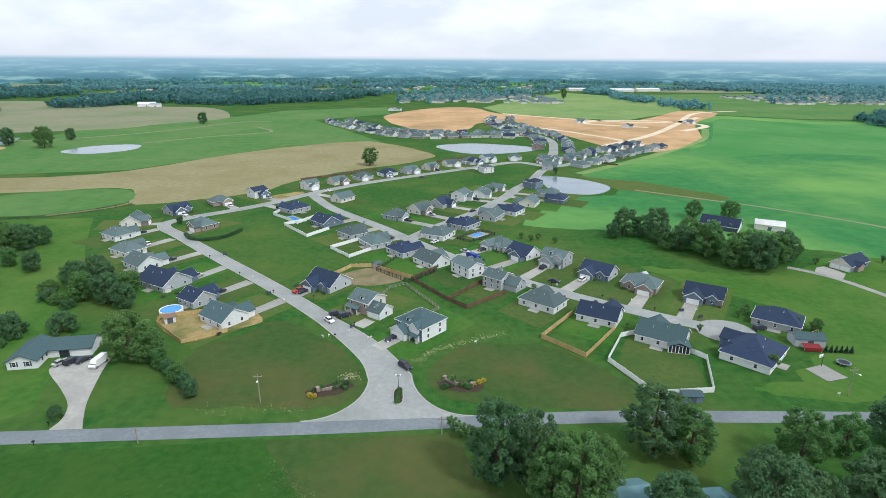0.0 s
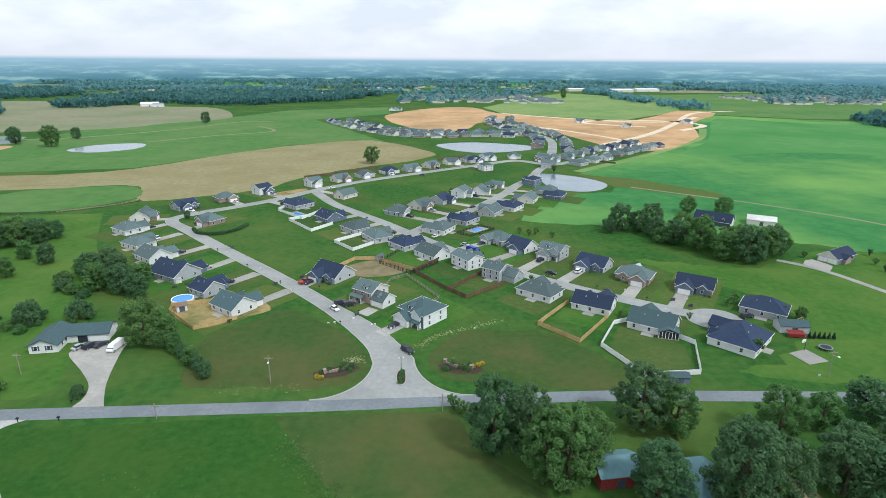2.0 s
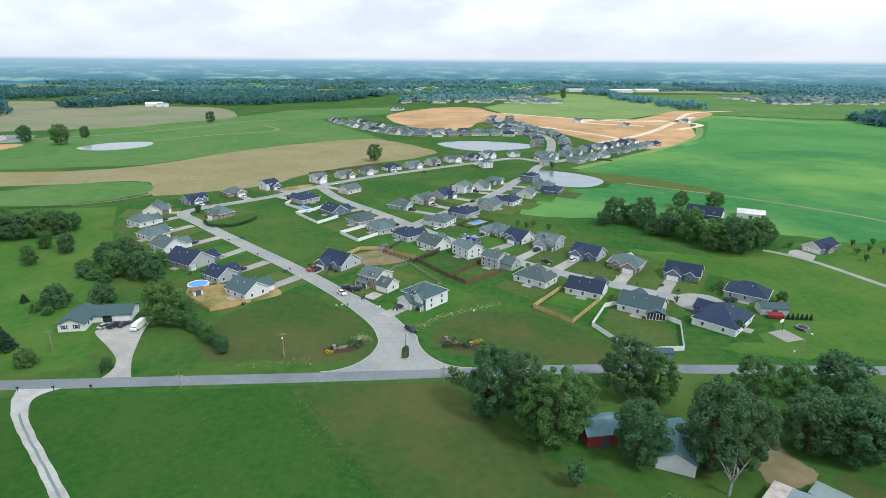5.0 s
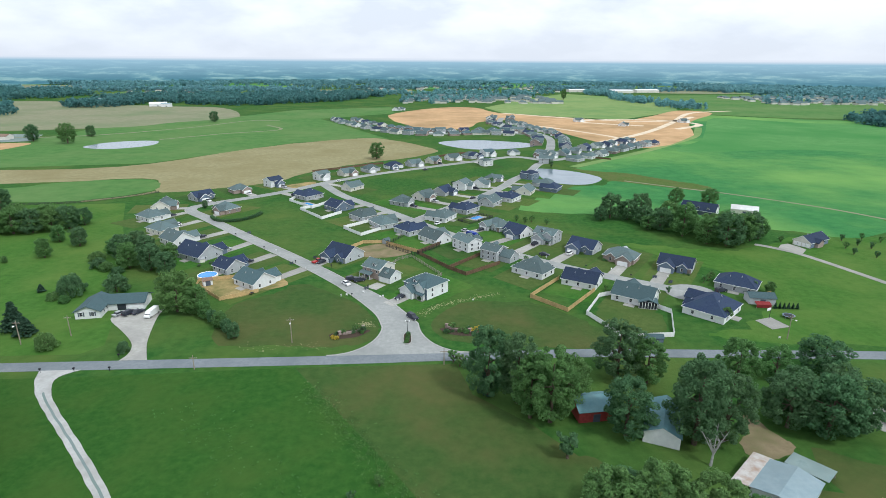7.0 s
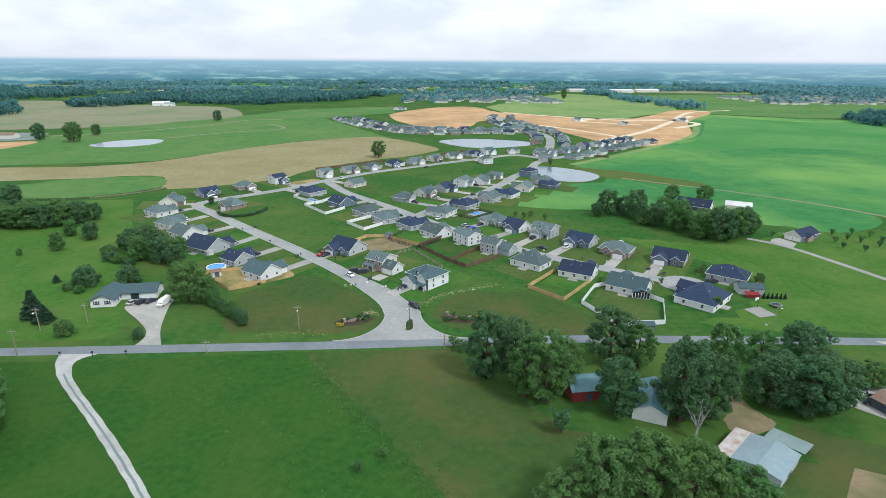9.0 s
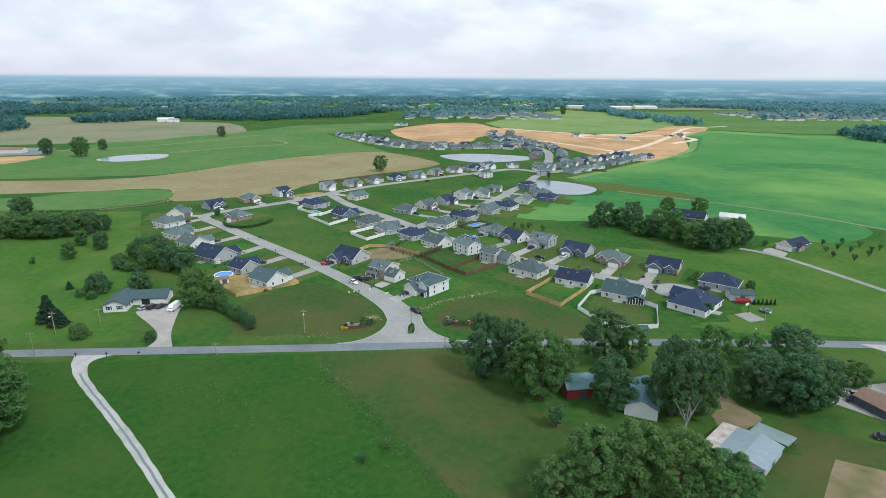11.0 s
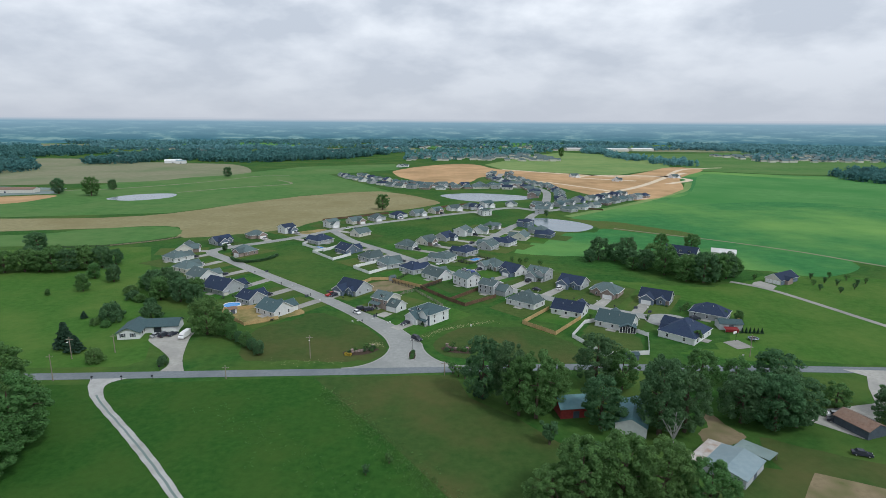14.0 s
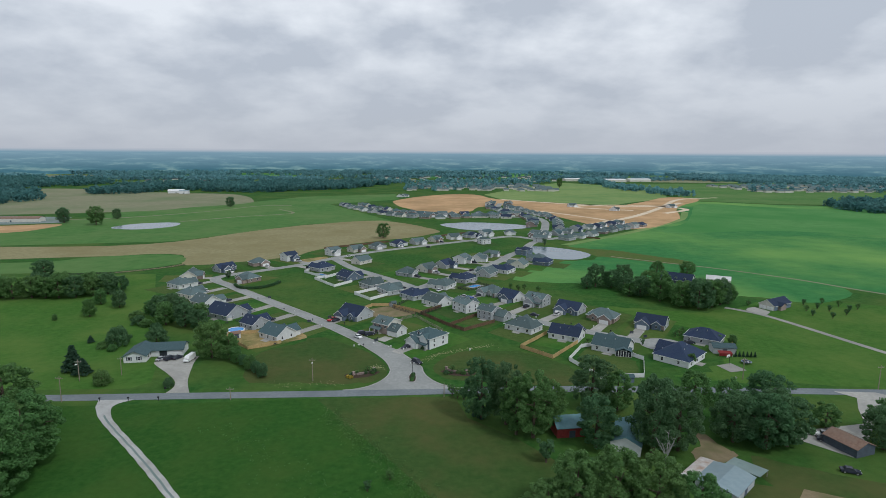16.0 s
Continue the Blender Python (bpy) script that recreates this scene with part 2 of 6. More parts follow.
STEEL = surface("galvanised_steel", (0.40, 0.41, 0.42), (0.52, 0.53, 0.54), 2.0, 0.45, metal=0.5)
REDCLOTH = surface("red_canopy", (0.15, 0.016, 0.018), (0.20, 0.022, 0.022), 1.0, 0.7)
FARPLAIN = bpy.data.materials.new("painted_distant_haze")
FARPLAIN.use_nodes = True


# ---- shapes ----
class Shape:
    """Collects the vertices and faces of one mesh."""

    def __init__(self):
        self.v, self.f = [], []

    def add(self, verts, faces):
        k = len(self.v)
        self.v += [tuple(p) for p in verts]
        self.f += [tuple(i + k for i in f) for f in faces]
        return self

    def box(self, x0, x1, y0, y1, z0, z1):
        return self.add([(x, y, z) for z in (z0, z1) for y in (y0, y1) for x in (x0, x1)],
                        [(0, 2, 3, 1), (4, 5, 7, 6), (0, 1, 5, 4), (1, 3, 7, 5), (3, 2, 6, 7), (2, 0, 4, 6)])

    def tube(self, a, b, ra, rb, sides=8):
        a, b = Vector(a), Vector(b)
        q = (b - a).to_track_quat("Z", "Y").to_matrix()
        ring = [q @ Vector((math.cos(2 * math.pi * i / sides), math.sin(2 * math.pi * i / sides), 0)) for i in range(sides)]
        return self.add([a + p * ra for p in ring] + [b + p * rb for p in ring],
                        [(i, (i + 1) % sides, sides + (i + 1) % sides, sides + i) for i in range(sides)]
                        + [tuple(range(sides - 1, -1, -1)), tuple(range(sides, 2 * sides))])

    def prism(self, outline, z0, z1):
        n = len(outline)
        return self.add([(x, y, z0) for x, y in outline] + [(x, y, z1) for x, y in outline],
                        [(i, (i + 1) % n, n + (i + 1) % n, n + i) for i in range(n)] + [tuple(range(n - 1, -1, -1)), tuple(range(n, 2 * n))])

    def gable(self, x0, x1, y0, y1, z, h, thick=0.22):
        """A gable roof with its ridge along x, as a solid with thickness."""
        m = (y0 + y1) / 2
        pts = []
        for x in (x0, x1):
            pts += [(x, y0, z), (x, m, z + h), (x, y1, z), (x, y0, z - thick), (x, m, z + h - thick), (x, y1, z - thick)]
        return self.add(pts, [(0, 6, 7, 1), (1, 7, 8, 2), (3, 4, 10, 9), (4, 5, 11, 10), (0, 3, 9, 6), (2, 8, 11, 5),
                              (0, 1, 4, 3), (1, 2, 5, 4), (6, 9, 10, 7), (7, 10, 11, 8)])

    def gable_y(self, x0, x1, y0, y1, z, h, thick=0.22):
        s = Shape().gable(y0, y1, x0, x1, z, h, thick)
        return self.add([(y, x, w) for x, y, w in s.v], [f[::-1] for f in s.f])

    def hip(self, x0, x1, y0, y1, z, h, thick=0.2):
        w, m = (y1 - y0) / 2, (y0 + y1) / 2
        if x1 - x0 < y1 - y0 + 0.4:
            w = (x1 - x0) / 2 - 0.2
        pts = [(x0, y0, z), (x1, y0, z), (x1, y1, z), (x0, y1, z), (x0 + w, m, z + h), (x1 - w, m, z + h)]
        pts += [(x, y, z - thick) for x, y, _ in pts[:4]]
        return self.add(pts, [(0, 1, 5, 4), (1, 2, 5), (2, 3, 4, 5), (3, 0, 4), (0, 6, 7, 1), (1, 7, 8, 2), (2, 8, 9, 3), (3, 9, 6, 0), (6, 9, 8, 7)])

    def wedge(self, x0, x1, y0, y1, z, h):
        """The wall that fills a gable end, triangle in the y-z plane, from x0 to x1."""
        m = (y0 + y1) / 2
        return self.add([(x0, y0, z), (x0, y1, z), (x0, m, z + h), (x1, y0, z), (x1, y1, z), (x1, m, z + h)],
                        [(0, 2, 1), (3, 4, 5), (0, 1, 4, 3), (1, 2, 5, 4), (2, 0, 3, 5)])

    def wedge_y(self, x0, x1, y0, y1, z, h):
        s = Shape().wedge(y0, y1, x0, x1, z, h)
        return self.add([(y, x, w) for x, y, w in s.v], [f[::-1] for f in s.f])

    def mesh(self, name, material):
        me = bpy.data.meshes.new(name)
        me.from_pydata(self.v, [], self.f)
        me.materials.append(material)
        me.update()
        return me


def place(name, x, y, turn=0, z=0.0, size=1.0):
    """An Empty at a thing's base."""
    ob = new(name)
    ob.matrix_basis = pose(x, y, z, 0, 0, turn) @ Matrix.Scale(size, 4)
    return ob


def part(name, shape, material, parent, label="", at=None):
    ob = new(name, shape if isinstance(shape, bpy.types.Mesh) else shape.mesh(name, material))
    ob.parent = parent
    if at is not None:
        ob.matrix_basis = at
    return tagged(ob, label)


def lone(name, shape, material, label, category, kind="", group=""):
    """A thing or a piece of the setting that is one mesh."""
    return tagged(new(name, shape if isinstance(shape, bpy.types.Mesh) else shape.mesh(name, material)), label, category, group, kind)


def curve_through(points, steps=8, closed=False):
    """A smooth line through plan points."""
    p = [Vector((*q, 0)) for q in points]
    n, out = len(p), []
    for i in range(n if closed else n - 1):
        a, b = p[i], p[(i + 1) % n]
        before = p[(i - 1) % n] if closed or i else a * 2 - b
        after = p[(i + 2) % n] if closed or i + 2 < n else b * 2 - a
        for k in range(steps):
            t = k / steps
            q = 0.5 * (2 * a + (b - before) * t + (2 * before - 5 * a + 4 * b - after) * t * t + (3 * a - before - 3 * b + after) * t ** 3)
            out.append((q.x, q.y))
    if not closed:
        out.append(tuple(p[-1][:2]))
    return out


def side_line(line, off):
    """The line moved sideways, to its right."""
    out = []
    for i, (x, y) in enumerate(line):
        a, b = line[max(i - 1, 0)], line[min(i + 1, len(line) - 1)]
        dx, dy = b[0] - a[0], b[1] - a[1]
        k = math.hypot(dx, dy) or 1
        out.append((x + off * dy / k, y - off * dx / k))
    return out


def band(line, left, right, z0, z1):
    """A strip along a line between two offsets, with a top at z1 and sides down to z0."""
    a, b = side_line(line, left), side_line(line, right)
    n, s = len(line), Shape()
    pts = [(*p, z1) for p in a] + [(*p, z1) for p in b] + [(*p, z0) for p in a] + [(*p, z0) for p in b]
    faces = []
    for i in range(n - 1):
        faces += [(i, n + i, n + i + 1, i + 1), (i, i + 1, 2 * n + i + 1, 2 * n + i), (n + i, 3 * n + i, 3 * n + i + 1, n + i + 1)]
    faces += [(0, 2 * n, 3 * n, n), (n - 1, 2 * n - 1, 4 * n - 1, 3 * n - 1)]
    return s.add(pts, faces)


def patch(name, points, z, material, label, category, smooth=True, steps=6, kind="structure", ragged=0.0):
    line = curve_through(points, steps, True) if smooth else points
    rng = random.Random(len(line) * 7 + round(points[0][0]))
    big = max(abs(q[0] - points[0][0]) for q in points)
    if smooth:
        line = [(x + rng.uniform(-1, 1) * big * 0.003, y + rng.uniform(-1, 1) * big * 0.004) for x, y in line]
    if ragged:
        line = [(x + rng.gauss(0, 0.5) * ragged, y + rng.gauss(0, 0.5) * ragged) for x, y in line]
    bm = bmesh.new()
    face = bm.faces.new([bm.verts.new((x, y, z)) for x, y in line])
    if sum((line[i][0] - line[i - 1][0]) * (line[i][1] + line[i - 1][1]) for i in range(len(line))) > 0:
        face.normal_flip()
    bm.normal_update()
    bmesh.ops.triangulate(bm, faces=bm.faces[:])
    me = bpy.data.meshes.new(name)
    bm.to_mesh(me)
    bm.free()
    me.materials.append(material)
    return tagged(new(name, me), label, category, "", kind)


# ---- the land ----
def land():
    """One sheet of grass out to the horizon."""
    xs = [-4600, -3000, -1800, -1000, -600, -300, -150, 0, 150, 300, 600, 1000, 1800, 3000, 4600]
    s = Shape()
    n = len(xs)
    s.add([(x, y, 0) for y in xs for x in xs], [(j * n + i, j * n + i + 1, (j + 1) * n + i + 1, (j + 1) * n + i) for j in range(n - 1) for i in range(n - 1)])
    return lone("ground", s, GRASS, "mown green grass land running out to the horizon", "ground", "structure")


land()
patch("lush_lawn", [(-260, -5.4), (-91, -5), (-60, -4.2), (-33, -3.4), (-22, -18), (-4.6, -45), (8, -66), (24, -92), (40, -130), (-260, -130)], 0.012, LUSH, "lush dark green hayfield on both sides of the gravel lane", "field", False, ragged=0.7)
patch("rough_field", [(-32, -3), (14, -3), (17, -19), (30, -33), (38, -45), (34, -75), (28, -98), (24, -92), (8, -66), (-4.6, -45), (-22, -18)], 0.016, ROUGH, "browning rough grass field", "field", False)
patch("farmyard_grass", [(38, -45), (50, -56), (66, -66), (85, -58), (98, -70), (70, -100), (28, -98), (34, -75)], 0.02, ROUGH, "dry trodden grass behind the sheds", "field")
patch("barn_pasture", [(92, -46), (104, -52), (122, -60), (150, -58), (190, -72), (190, -130), (60, -130), (70, -100), (98, -70), (88, -60)], 0.018, ROUGH, "browning rough pasture beyond the barn", "field", True, 4, ragged=1.0)
patch("dry_lot", [(-60, 14), (-40, 11), (-26, 9), (-12, 12), (-9, 22), (-13, 33), (-24, 48), (-42, 62), (-50, 52), (-62, 42)], 0.012, ROUGH, "dry mown building lot at the entrance", "lawn", True, 5, ragged=1.0)
patch("dry_verge", [(8, 24), (14, 12), (40, 6), (64, 7), (60, 24), (44, 40), (20, 40)], 0.012, ROUGH, "dry mown grass verge", "lawn", True, 6, ragged=1.0)
patch("dry_yard", [(68, 14), (82, 13), (88, 27), (80, 32), (72, 36), (65, 28)], 0.063, LAWNS[3], "worn fenced back lawn", "lawn", True, 4, ragged=0.6)
patch("east_meadow", [(97, 10), (150, 0), (215, -14), (330, 30), (300, 80), (240, 112), (200, 116), (176, 104), (150, 97), (122, 102), (104, 108), (116, 88), (136, 62), (138, 40), (112, 16)], 0.0105, BRIGHTMEADOW, "bright mown meadow east of the estate", "lawn", True, 6, ragged=1.8)
patch("west_lawn", [(-330, 9), (-118, 8), (-97, 8), (-92, 14), (-108, 60), (-128, 108), (-150, 150), (-172, 200), (-330, 186)], 0.0108, BRIGHTMEADOW, "wide mown lawn behind the ranch house", "lawn", False, ragged=1.0)
patch("dirt_yard", [(-80, 60.5), (-68, 47), (-56, 54.5), (-47, 61), (-52, 70), (-66, 69), (-80, 66)], 0.064, STRAW, "bare straw-covered yard soil", "yard", True, 3, ragged=0.7)
patch("straw_yard", [(-24, 104), (-12, 112), (2, 100), (-8, 92), (-20, 94)], 0.064, SANDY, "worn sandy new back yard", "yard")
patch("straw_lot", [(-84, 250), (-66, 262), (-68, 240), (-80, 238)], 0.064, STRAW, "straw-covered building lot", "yard")
patch("stubble_field", [(-420, 302), (-262, 320), (-217, 341), (-174, 400), (-122, 464), (-53, 507), (-20, 497), (27, 425), (18, 385), (-40, 338), (-74, 304), (-97, 262), (-160, 228), (-176, 262), (-195, 277), (-254, 266), (-420, 240)], 0.03, STUBBLE, "harvested tan wheat stubble field", "field", True, 4)
patch("far_stubble_field", [(-900, 1050), (-740, 1120), (-540, 1020), (-440, 985), (-338, 950), (-262, 775), (-322, 688), (-395, 612), (-700, 545), (-950, 640)], 0.04, PALE, "pale harvested field by the woods", "field", True, 4)
patch("green_paddock", [(-272, 500), (-218, 553), (-160, 596), (-185, 660), (-230, 690), (-330, 570)], 0.05, PASTURE, "green paddock beside a track", "field", False)
patch("middle_pasture", [(-395, 612), (-262, 775), (-200, 900), (-30, 980), (-20, 840), (-130, 740), (-20, 500), (-53, 510), (-122, 468), (-217, 345), (-420, 310)], 0.02, PASTURE, "open pasture behind the stubble", "field", False)
patch("soybean_field", [(150, 268), (138, 310), (225, 388), (351, 522), (420, 690), (512, 813), (616, 742), (900, 640), (1300, 420), (1300, -60), (700, 10), (330, 60), (272, 141), (222, 210)], 0.03, CROP, "wide bright green soybean field", "field", False)
patch("near_crop", [(104, 236), (140, 244), (158, 258), (222, 208), (255, 173), (268, 140), (230, 112), (196, 128), (176, 128), (118, 160), (84, 168), (66, 178), (84, 205)], 0.02, CROP, "green crop strip by the farmhouse", "field", True, 5, ragged=1.2)
patch("bare_dirt_site", [(-26, 740), (-20, 836), (63, 965), (130, 968), (160, 850), (255, 770), (330, 720), (402, 790), (506, 909), (540, 850), (420, 690), (350, 533), (252, 426), (212, 470), (182, 615), (152, 718), (106, 692), (82, 615), (34, 582), (13, 615)], 0.06, DIRT, "bare orange building-site earth", "ground", True, 3)
patch("yellow_meadow", [(150, 970), (240, 1150), (327, 1315), (445, 1486), (560, 1300), (560, 1050), (495, 885), (402, 800), (330, 730), (255, 775), (165, 850)], 0.05, MEADOW, "yellowing meadow on the rise", "field", False)
# sunlit stretch of the soybean field, painted as a paler patch
patch("sunlit_crop", [(268, 400), (342, 497), (400, 600), (494, 757), (582, 690), (800, 560), (760, 440), (600, 340), (470, 385), (395, 412)], 0.034, PALECROP, "crop on the rise, painted paler as sunlit", "field", True, 4)
patch("dry_headland", [(135, 316), (150, 300), (172, 290), (196, 262), (214, 236), (200, 226), (176, 240), (160, 254), (148, 262), (147, 280)], 0.036, LAWNS[1], "yellowing grass headland by the pond", "field", True, 4, ragged=2.0)
lone("field_margin", band(curve_through([(140, 318), (225, 394), (300, 470), (351, 530), (400, 620)], 6), -5, 4, 0.0, 0.04), MEADOW, "yellow grass margin along the crop", "field", "structure")
patch("far_green", [(520, 830), (620, 760), (1000, 700), (1300, 900), (1100, 1500), (600, 1400), (560, 1050)], 0.04, PASTURE, "pale green far field", "field", False)
patch("oval_paddock", [(-420, 225), (-278, 244), (-250, 262), (-217, 273), (-190, 274), (-176, 262), (-169, 240), (-180, 222), (-205, 206), (-260, 204), (-420, 190)], 0.05, PASTURE, "green rounded paddock at the stubble's edge", "field", True, 4)

rng = random.Random(5)
for i in range(26):  # mosaic of far fields between the woods
    x, y = rng.uniform(-2000, 2000), rng.uniform(1400, 2200)
    w, d = rng.uniform(150, 420), rng.uniform(60, 190)
    tilt = rng.uniform(-0.25, 0.25)
    corners = [(x - w, y - d), (x + w, y - d + tilt * w), (x + w, y + d + tilt * w), (x - w, y + d)]
    patch("far_field", corners, 0.03 + 0.004 * i, rng.choice((PALE, MEADOW, PASTURE, CROP, PASTURE)), "distant farm field among woods", "field", False)

for name, points, label in (
        ("farm_pond", [(-322, 441), (-316, 472), (-292, 488), (-267, 485), (-262, 452), (-290, 428)], "small pale farm pond with grassy banks"),
        ("long_pond", [(34, 470), (69, 491), (112, 478), (140, 450), (98, 422), (60, 424)], "long reflective pond behind the houses"),
        ("corner_pond", [(103, 300), (108, 311), (123, 306), (140, 290), (147, 268), (132, 248), (114, 248), (103, 262)], "grey pond at the field's corner")):
    patch(name, points, 0.08, WATER, label, "pond", kind="")

# ---- roads ----
MAIN = [(-1500, 3), (-400, 1.4), (-122, 1.2), (-22, 0.9), (10, 1.4), (54, 1.4), (85, -0.4), (120, -2.8), (150, -5), (400, -26), (1500, -120)]
STREET_A = [(-0.6, 22), (-3.6, 28), (-9.6, 38.5), (-18.7, 53), (-34.6, 73.9), (-53.1, 96.3), (-74.4, 120.6), (-95.2, 144.6), (-112, 164.5), (-124, 178), (-126, 188), (-116, 199.5)]
STREET_B = [(-116, 199.5), (-100, 212), (-85, 225.5), (-72, 240), (-59, 257), (-44, 272), (-28, 287), (8, 313), (65, 352)]
STREET_C = [(-60, 255), (-43, 219), (-30, 200), (-11, 174.4), (5, 150.5), (19.7, 129.5), (35, 108.5), (51.6, 91), (68.4, 75.5), (84.4, 62.8), (98, 53), (108, 46)]
STREET_D = [(4, 152), (17, 170.5), (27, 183), (47, 208), (67.8, 242), (80.5, 267), (96, 292), (112, 330), (128, 352)]
STREET_E = [(65, 352), (100, 372), (128, 352), (168, 384), (210, 425), (260, 468)]
STREET_F = [(128, 372), (150, 440), (165, 520), (150, 600), (135, 680), (150, 760)]
STREET_G = [(150, 545), (90, 560), (30, 548), (-20, 585), (-70, 670), (-105, 745)]


def road(name, line, half, z, material, label, kerbs=True):
    smooth = curve_through(line, 8)
    ob = lone(name, band(smooth, -half, half, -0.1, z), material, label, "road", "structure")
    if kerbs:
        for s in (-1, 1):
            k = lone("kerb", band(smooth, s * half if s > 0 else -half - 0.45, half + 0.45 if s > 0 else -half, -0.1, z + 0.09), KERB, "pale concrete kerb along the street", "kerb", "structure")
    return smooth


road("road", MAIN, 2.5, 0.05, ASPHALT, "worn grey asphalt country road", False)
LINES = {}
LINES["A"] = curve_through(STREET_A, 8)
road("street", [(-25, 61.3)] + STREET_A[4:], 2.9, 0.06, STREET, "pale grey residential street")
for key, line, half in (("B", STREET_B, 3.0), ("C", STREET_C, 3.3), ("D", STREET_D, 3.1), ("E", STREET_E, 3.6), ("F", STREET_F, 4.0), ("G", STREET_G, 4.0)):
    LINES[key] = road("street", line, half, 0.06 + 0.006 * "ABCDEFG".index(key), STREET, "pale grey residential street", key not in "C")

# flared mouth of the entrance street: two elliptic kerb returns
left_arc = [(-24 + 16 * math.cos(t), 22 - 18.6 * math.sin(t)) for t in [i * math.pi / 2 / 14 for i in range(15)]]
right_arc = [(19 - 15.6 * math.cos(t), 24 - 20.6 * math.sin(t)) for t in [i * math.pi / 2 / 14 for i in range(15)]]
left_edge = curve_through([(-8, 22), (-10.6, 31.7), (-17.5, 44.5), (-27.2, 59.5)], 8)
right_edge = curve_through([(3.4, 24), (-0.9, 32.8), (-6.5, 43), (-14.5, 53.5), (-22.8, 63.1)], 6)
left_side, right_side = left_edge[:0:-1] + left_arc, right_edge[:0:-1] + right_arc
k = len(left_side)
mouth = Shape()
mouth.add([(x, y, 0.055) for x, y in left_side] + [(x, y, 0.055) for x, y in right_side], [(i, k + i, k + i + 1, i + 1) for i in range(k - 1)])
me = mouth.mesh("street_mouth", STREET)
me.flip_normals()
tagged(new("street_mouth", me), "wide flared concrete street entrance", "road", "", "structure")
for arc, out in ((left_side, 0.45), (right_side, -0.45)):
    lone("kerb", band(arc, 0, out, -0.05, 0.14), KERB, "curved concrete kerb at the street entrance", "kerb", "structure")
patch("cul_de_sac", [(108 + 9.5 * math.cos(t), 46 + 8.5 * math.sin(t)) for t in [i * math.pi / 8 for i in range(16)]], 0.09, STREET, "round concrete turning circle", "road")
for name, line, half, material, label in (
        ("farm_drive", [(168, 104), (173, 99.5), (180, 90), (185, 76), (193, 47), (200, 20), (204, -8)], 1.6, CONCRETE, "long pale farm driveway"),
        ("field_track", [(161, 259), (193, 232), (222, 208), (255, 172), (275, 140), (310, 90)], 1.3, PALE, "dry track along the crop"),
        ("paddock_rim", [(-280, 276), (-250, 281), (-217, 278), (-190, 279), (-172, 266), (-164, 243), (-174, 222), (-200, 205)], 1.6, STUBBLE, "tan rim track round the paddock"),
        ("paddock_track", [(-450, 515), (-407, 520), (-351, 545), (-280, 620), (-232, 705), (-186, 716)], 2.5, PALE, "pale track through pasture"),
        ("pond_track", [(-271, 499), (-219, 552), (-161, 595), (-190, 652)], 2.2, PALE, "pale track round the paddock"),
        ("site_loop", [(330, 640), (260, 690), (300, 730), (390, 720), (420, 660), (360, 600)], 5.0, SITEPATH, "pale graded loop on the building site"),
        ("site_track", [(165, 845), (255, 758), (330, 708), (410, 716), (470, 780)], 5.0, SITEPATH, "pale graded track on bare earth"),
        ("site_track", [(118, 690), (178, 640), (226, 560), (250, 500), (262, 440)], 3.5, SITEPATH, "pale graded track on bare earth"),
        ("site_track", [(212, 470), (300, 560), (395, 690), (500, 850), (600, 900)], 4.5, SITEPATH, "pale construction track")):
    road(name, line, half, 0.085, material, label, False)
# gravel lane, flared where it meets the road
lane = Shape()
left = curve_through([(-103, -1.2), (-100.6, -7.2), (-96.4, -13.8), (-90.1, -21.2), (-78.9, -33.4), (-68, -45.8), (-58.2, -57.2), (-52.5, -64.2), (-37, -83), (-14, -112)], 6)
right = curve_through([(-91.5, -1.2), (-95.2, -4.2), (-95.3, -8.2), (-92.3, -13.9), (-86.2, -21.4), (-75.5, -33.2), (-65.0, -45.0), (-54.8, -57.4), (-49.0, -64.6), (-33.5, -83), (-10.5, -112)], 6)
lane_rng = random.Random(8)


def resample(line, count):
    """The same line in evenly spaced points."""
    run = [0.0]
    for p, q in zip(line, line[1:]):
        run.append(run[-1] + math.hypot(q[0] - p[0], q[1] - p[1]))
    at = np.linspace(0, run[-1], count)
    return list(zip(np.interp(at, run, [p[0] for p in line]), np.interp(at, run, [p[1] for p in line])))


left = [(x + 0.1 * math.sin(i * 0.9) + lane_rng.uniform(-0.04, 0.04), y) for i, (x, y) in enumerate(resample(left, 130))]
right = [(x + 0.1 * math.sin(i * 0.7) + lane_rng.uniform(-0.04, 0.04), y) for i, (x, y) in enumerate(resample(right, 130))]
lane.add([(*p, 0.085) for p in left] + [(*p, 0.085) for p in right], [(i, 130 + i, 131 + i, i + 1) for i in range(129)])
lone("gravel_lane", lane, GRAVEL, "pale gravel farm lane flaring at the road", "road", "structure")
middle = [((a[0] + b[0]) / 2, (a[1] + b[1]) / 2) for a, b in zip(left, right)][12:]
lone("lane_crown", band(middle, -0.28, 0.28, 0.0, 0.09), GREYLOT, "greyer unworn crown between the wheel tracks", "road", "structure")
# ranch-house driveway, widening towards the carport
drive = Shape()
left = curve_through([(-83.5, 3.6), (-82.8, 8), (-84.6, 14), (-90.5, 21.7), (-99.5, 32), (-98, 36.5)], 5)
right = curve_through([(-75.6, 3.6), (-77.6, 8), (-80, 14), (-82, 21.2), (-84.6, 33), (-85, 39.5)], 5)
k = len(left)
drive.add([(*p, 0.075) for p in left] + [(*p, 0.075) for p in right], [(i, k + i, k + i + 1, i + 1) for i in range(k - 1)])
lone("driveway", drive, CONCRETE, "pale concrete driveway of the ranch house", "driveway", "structure")
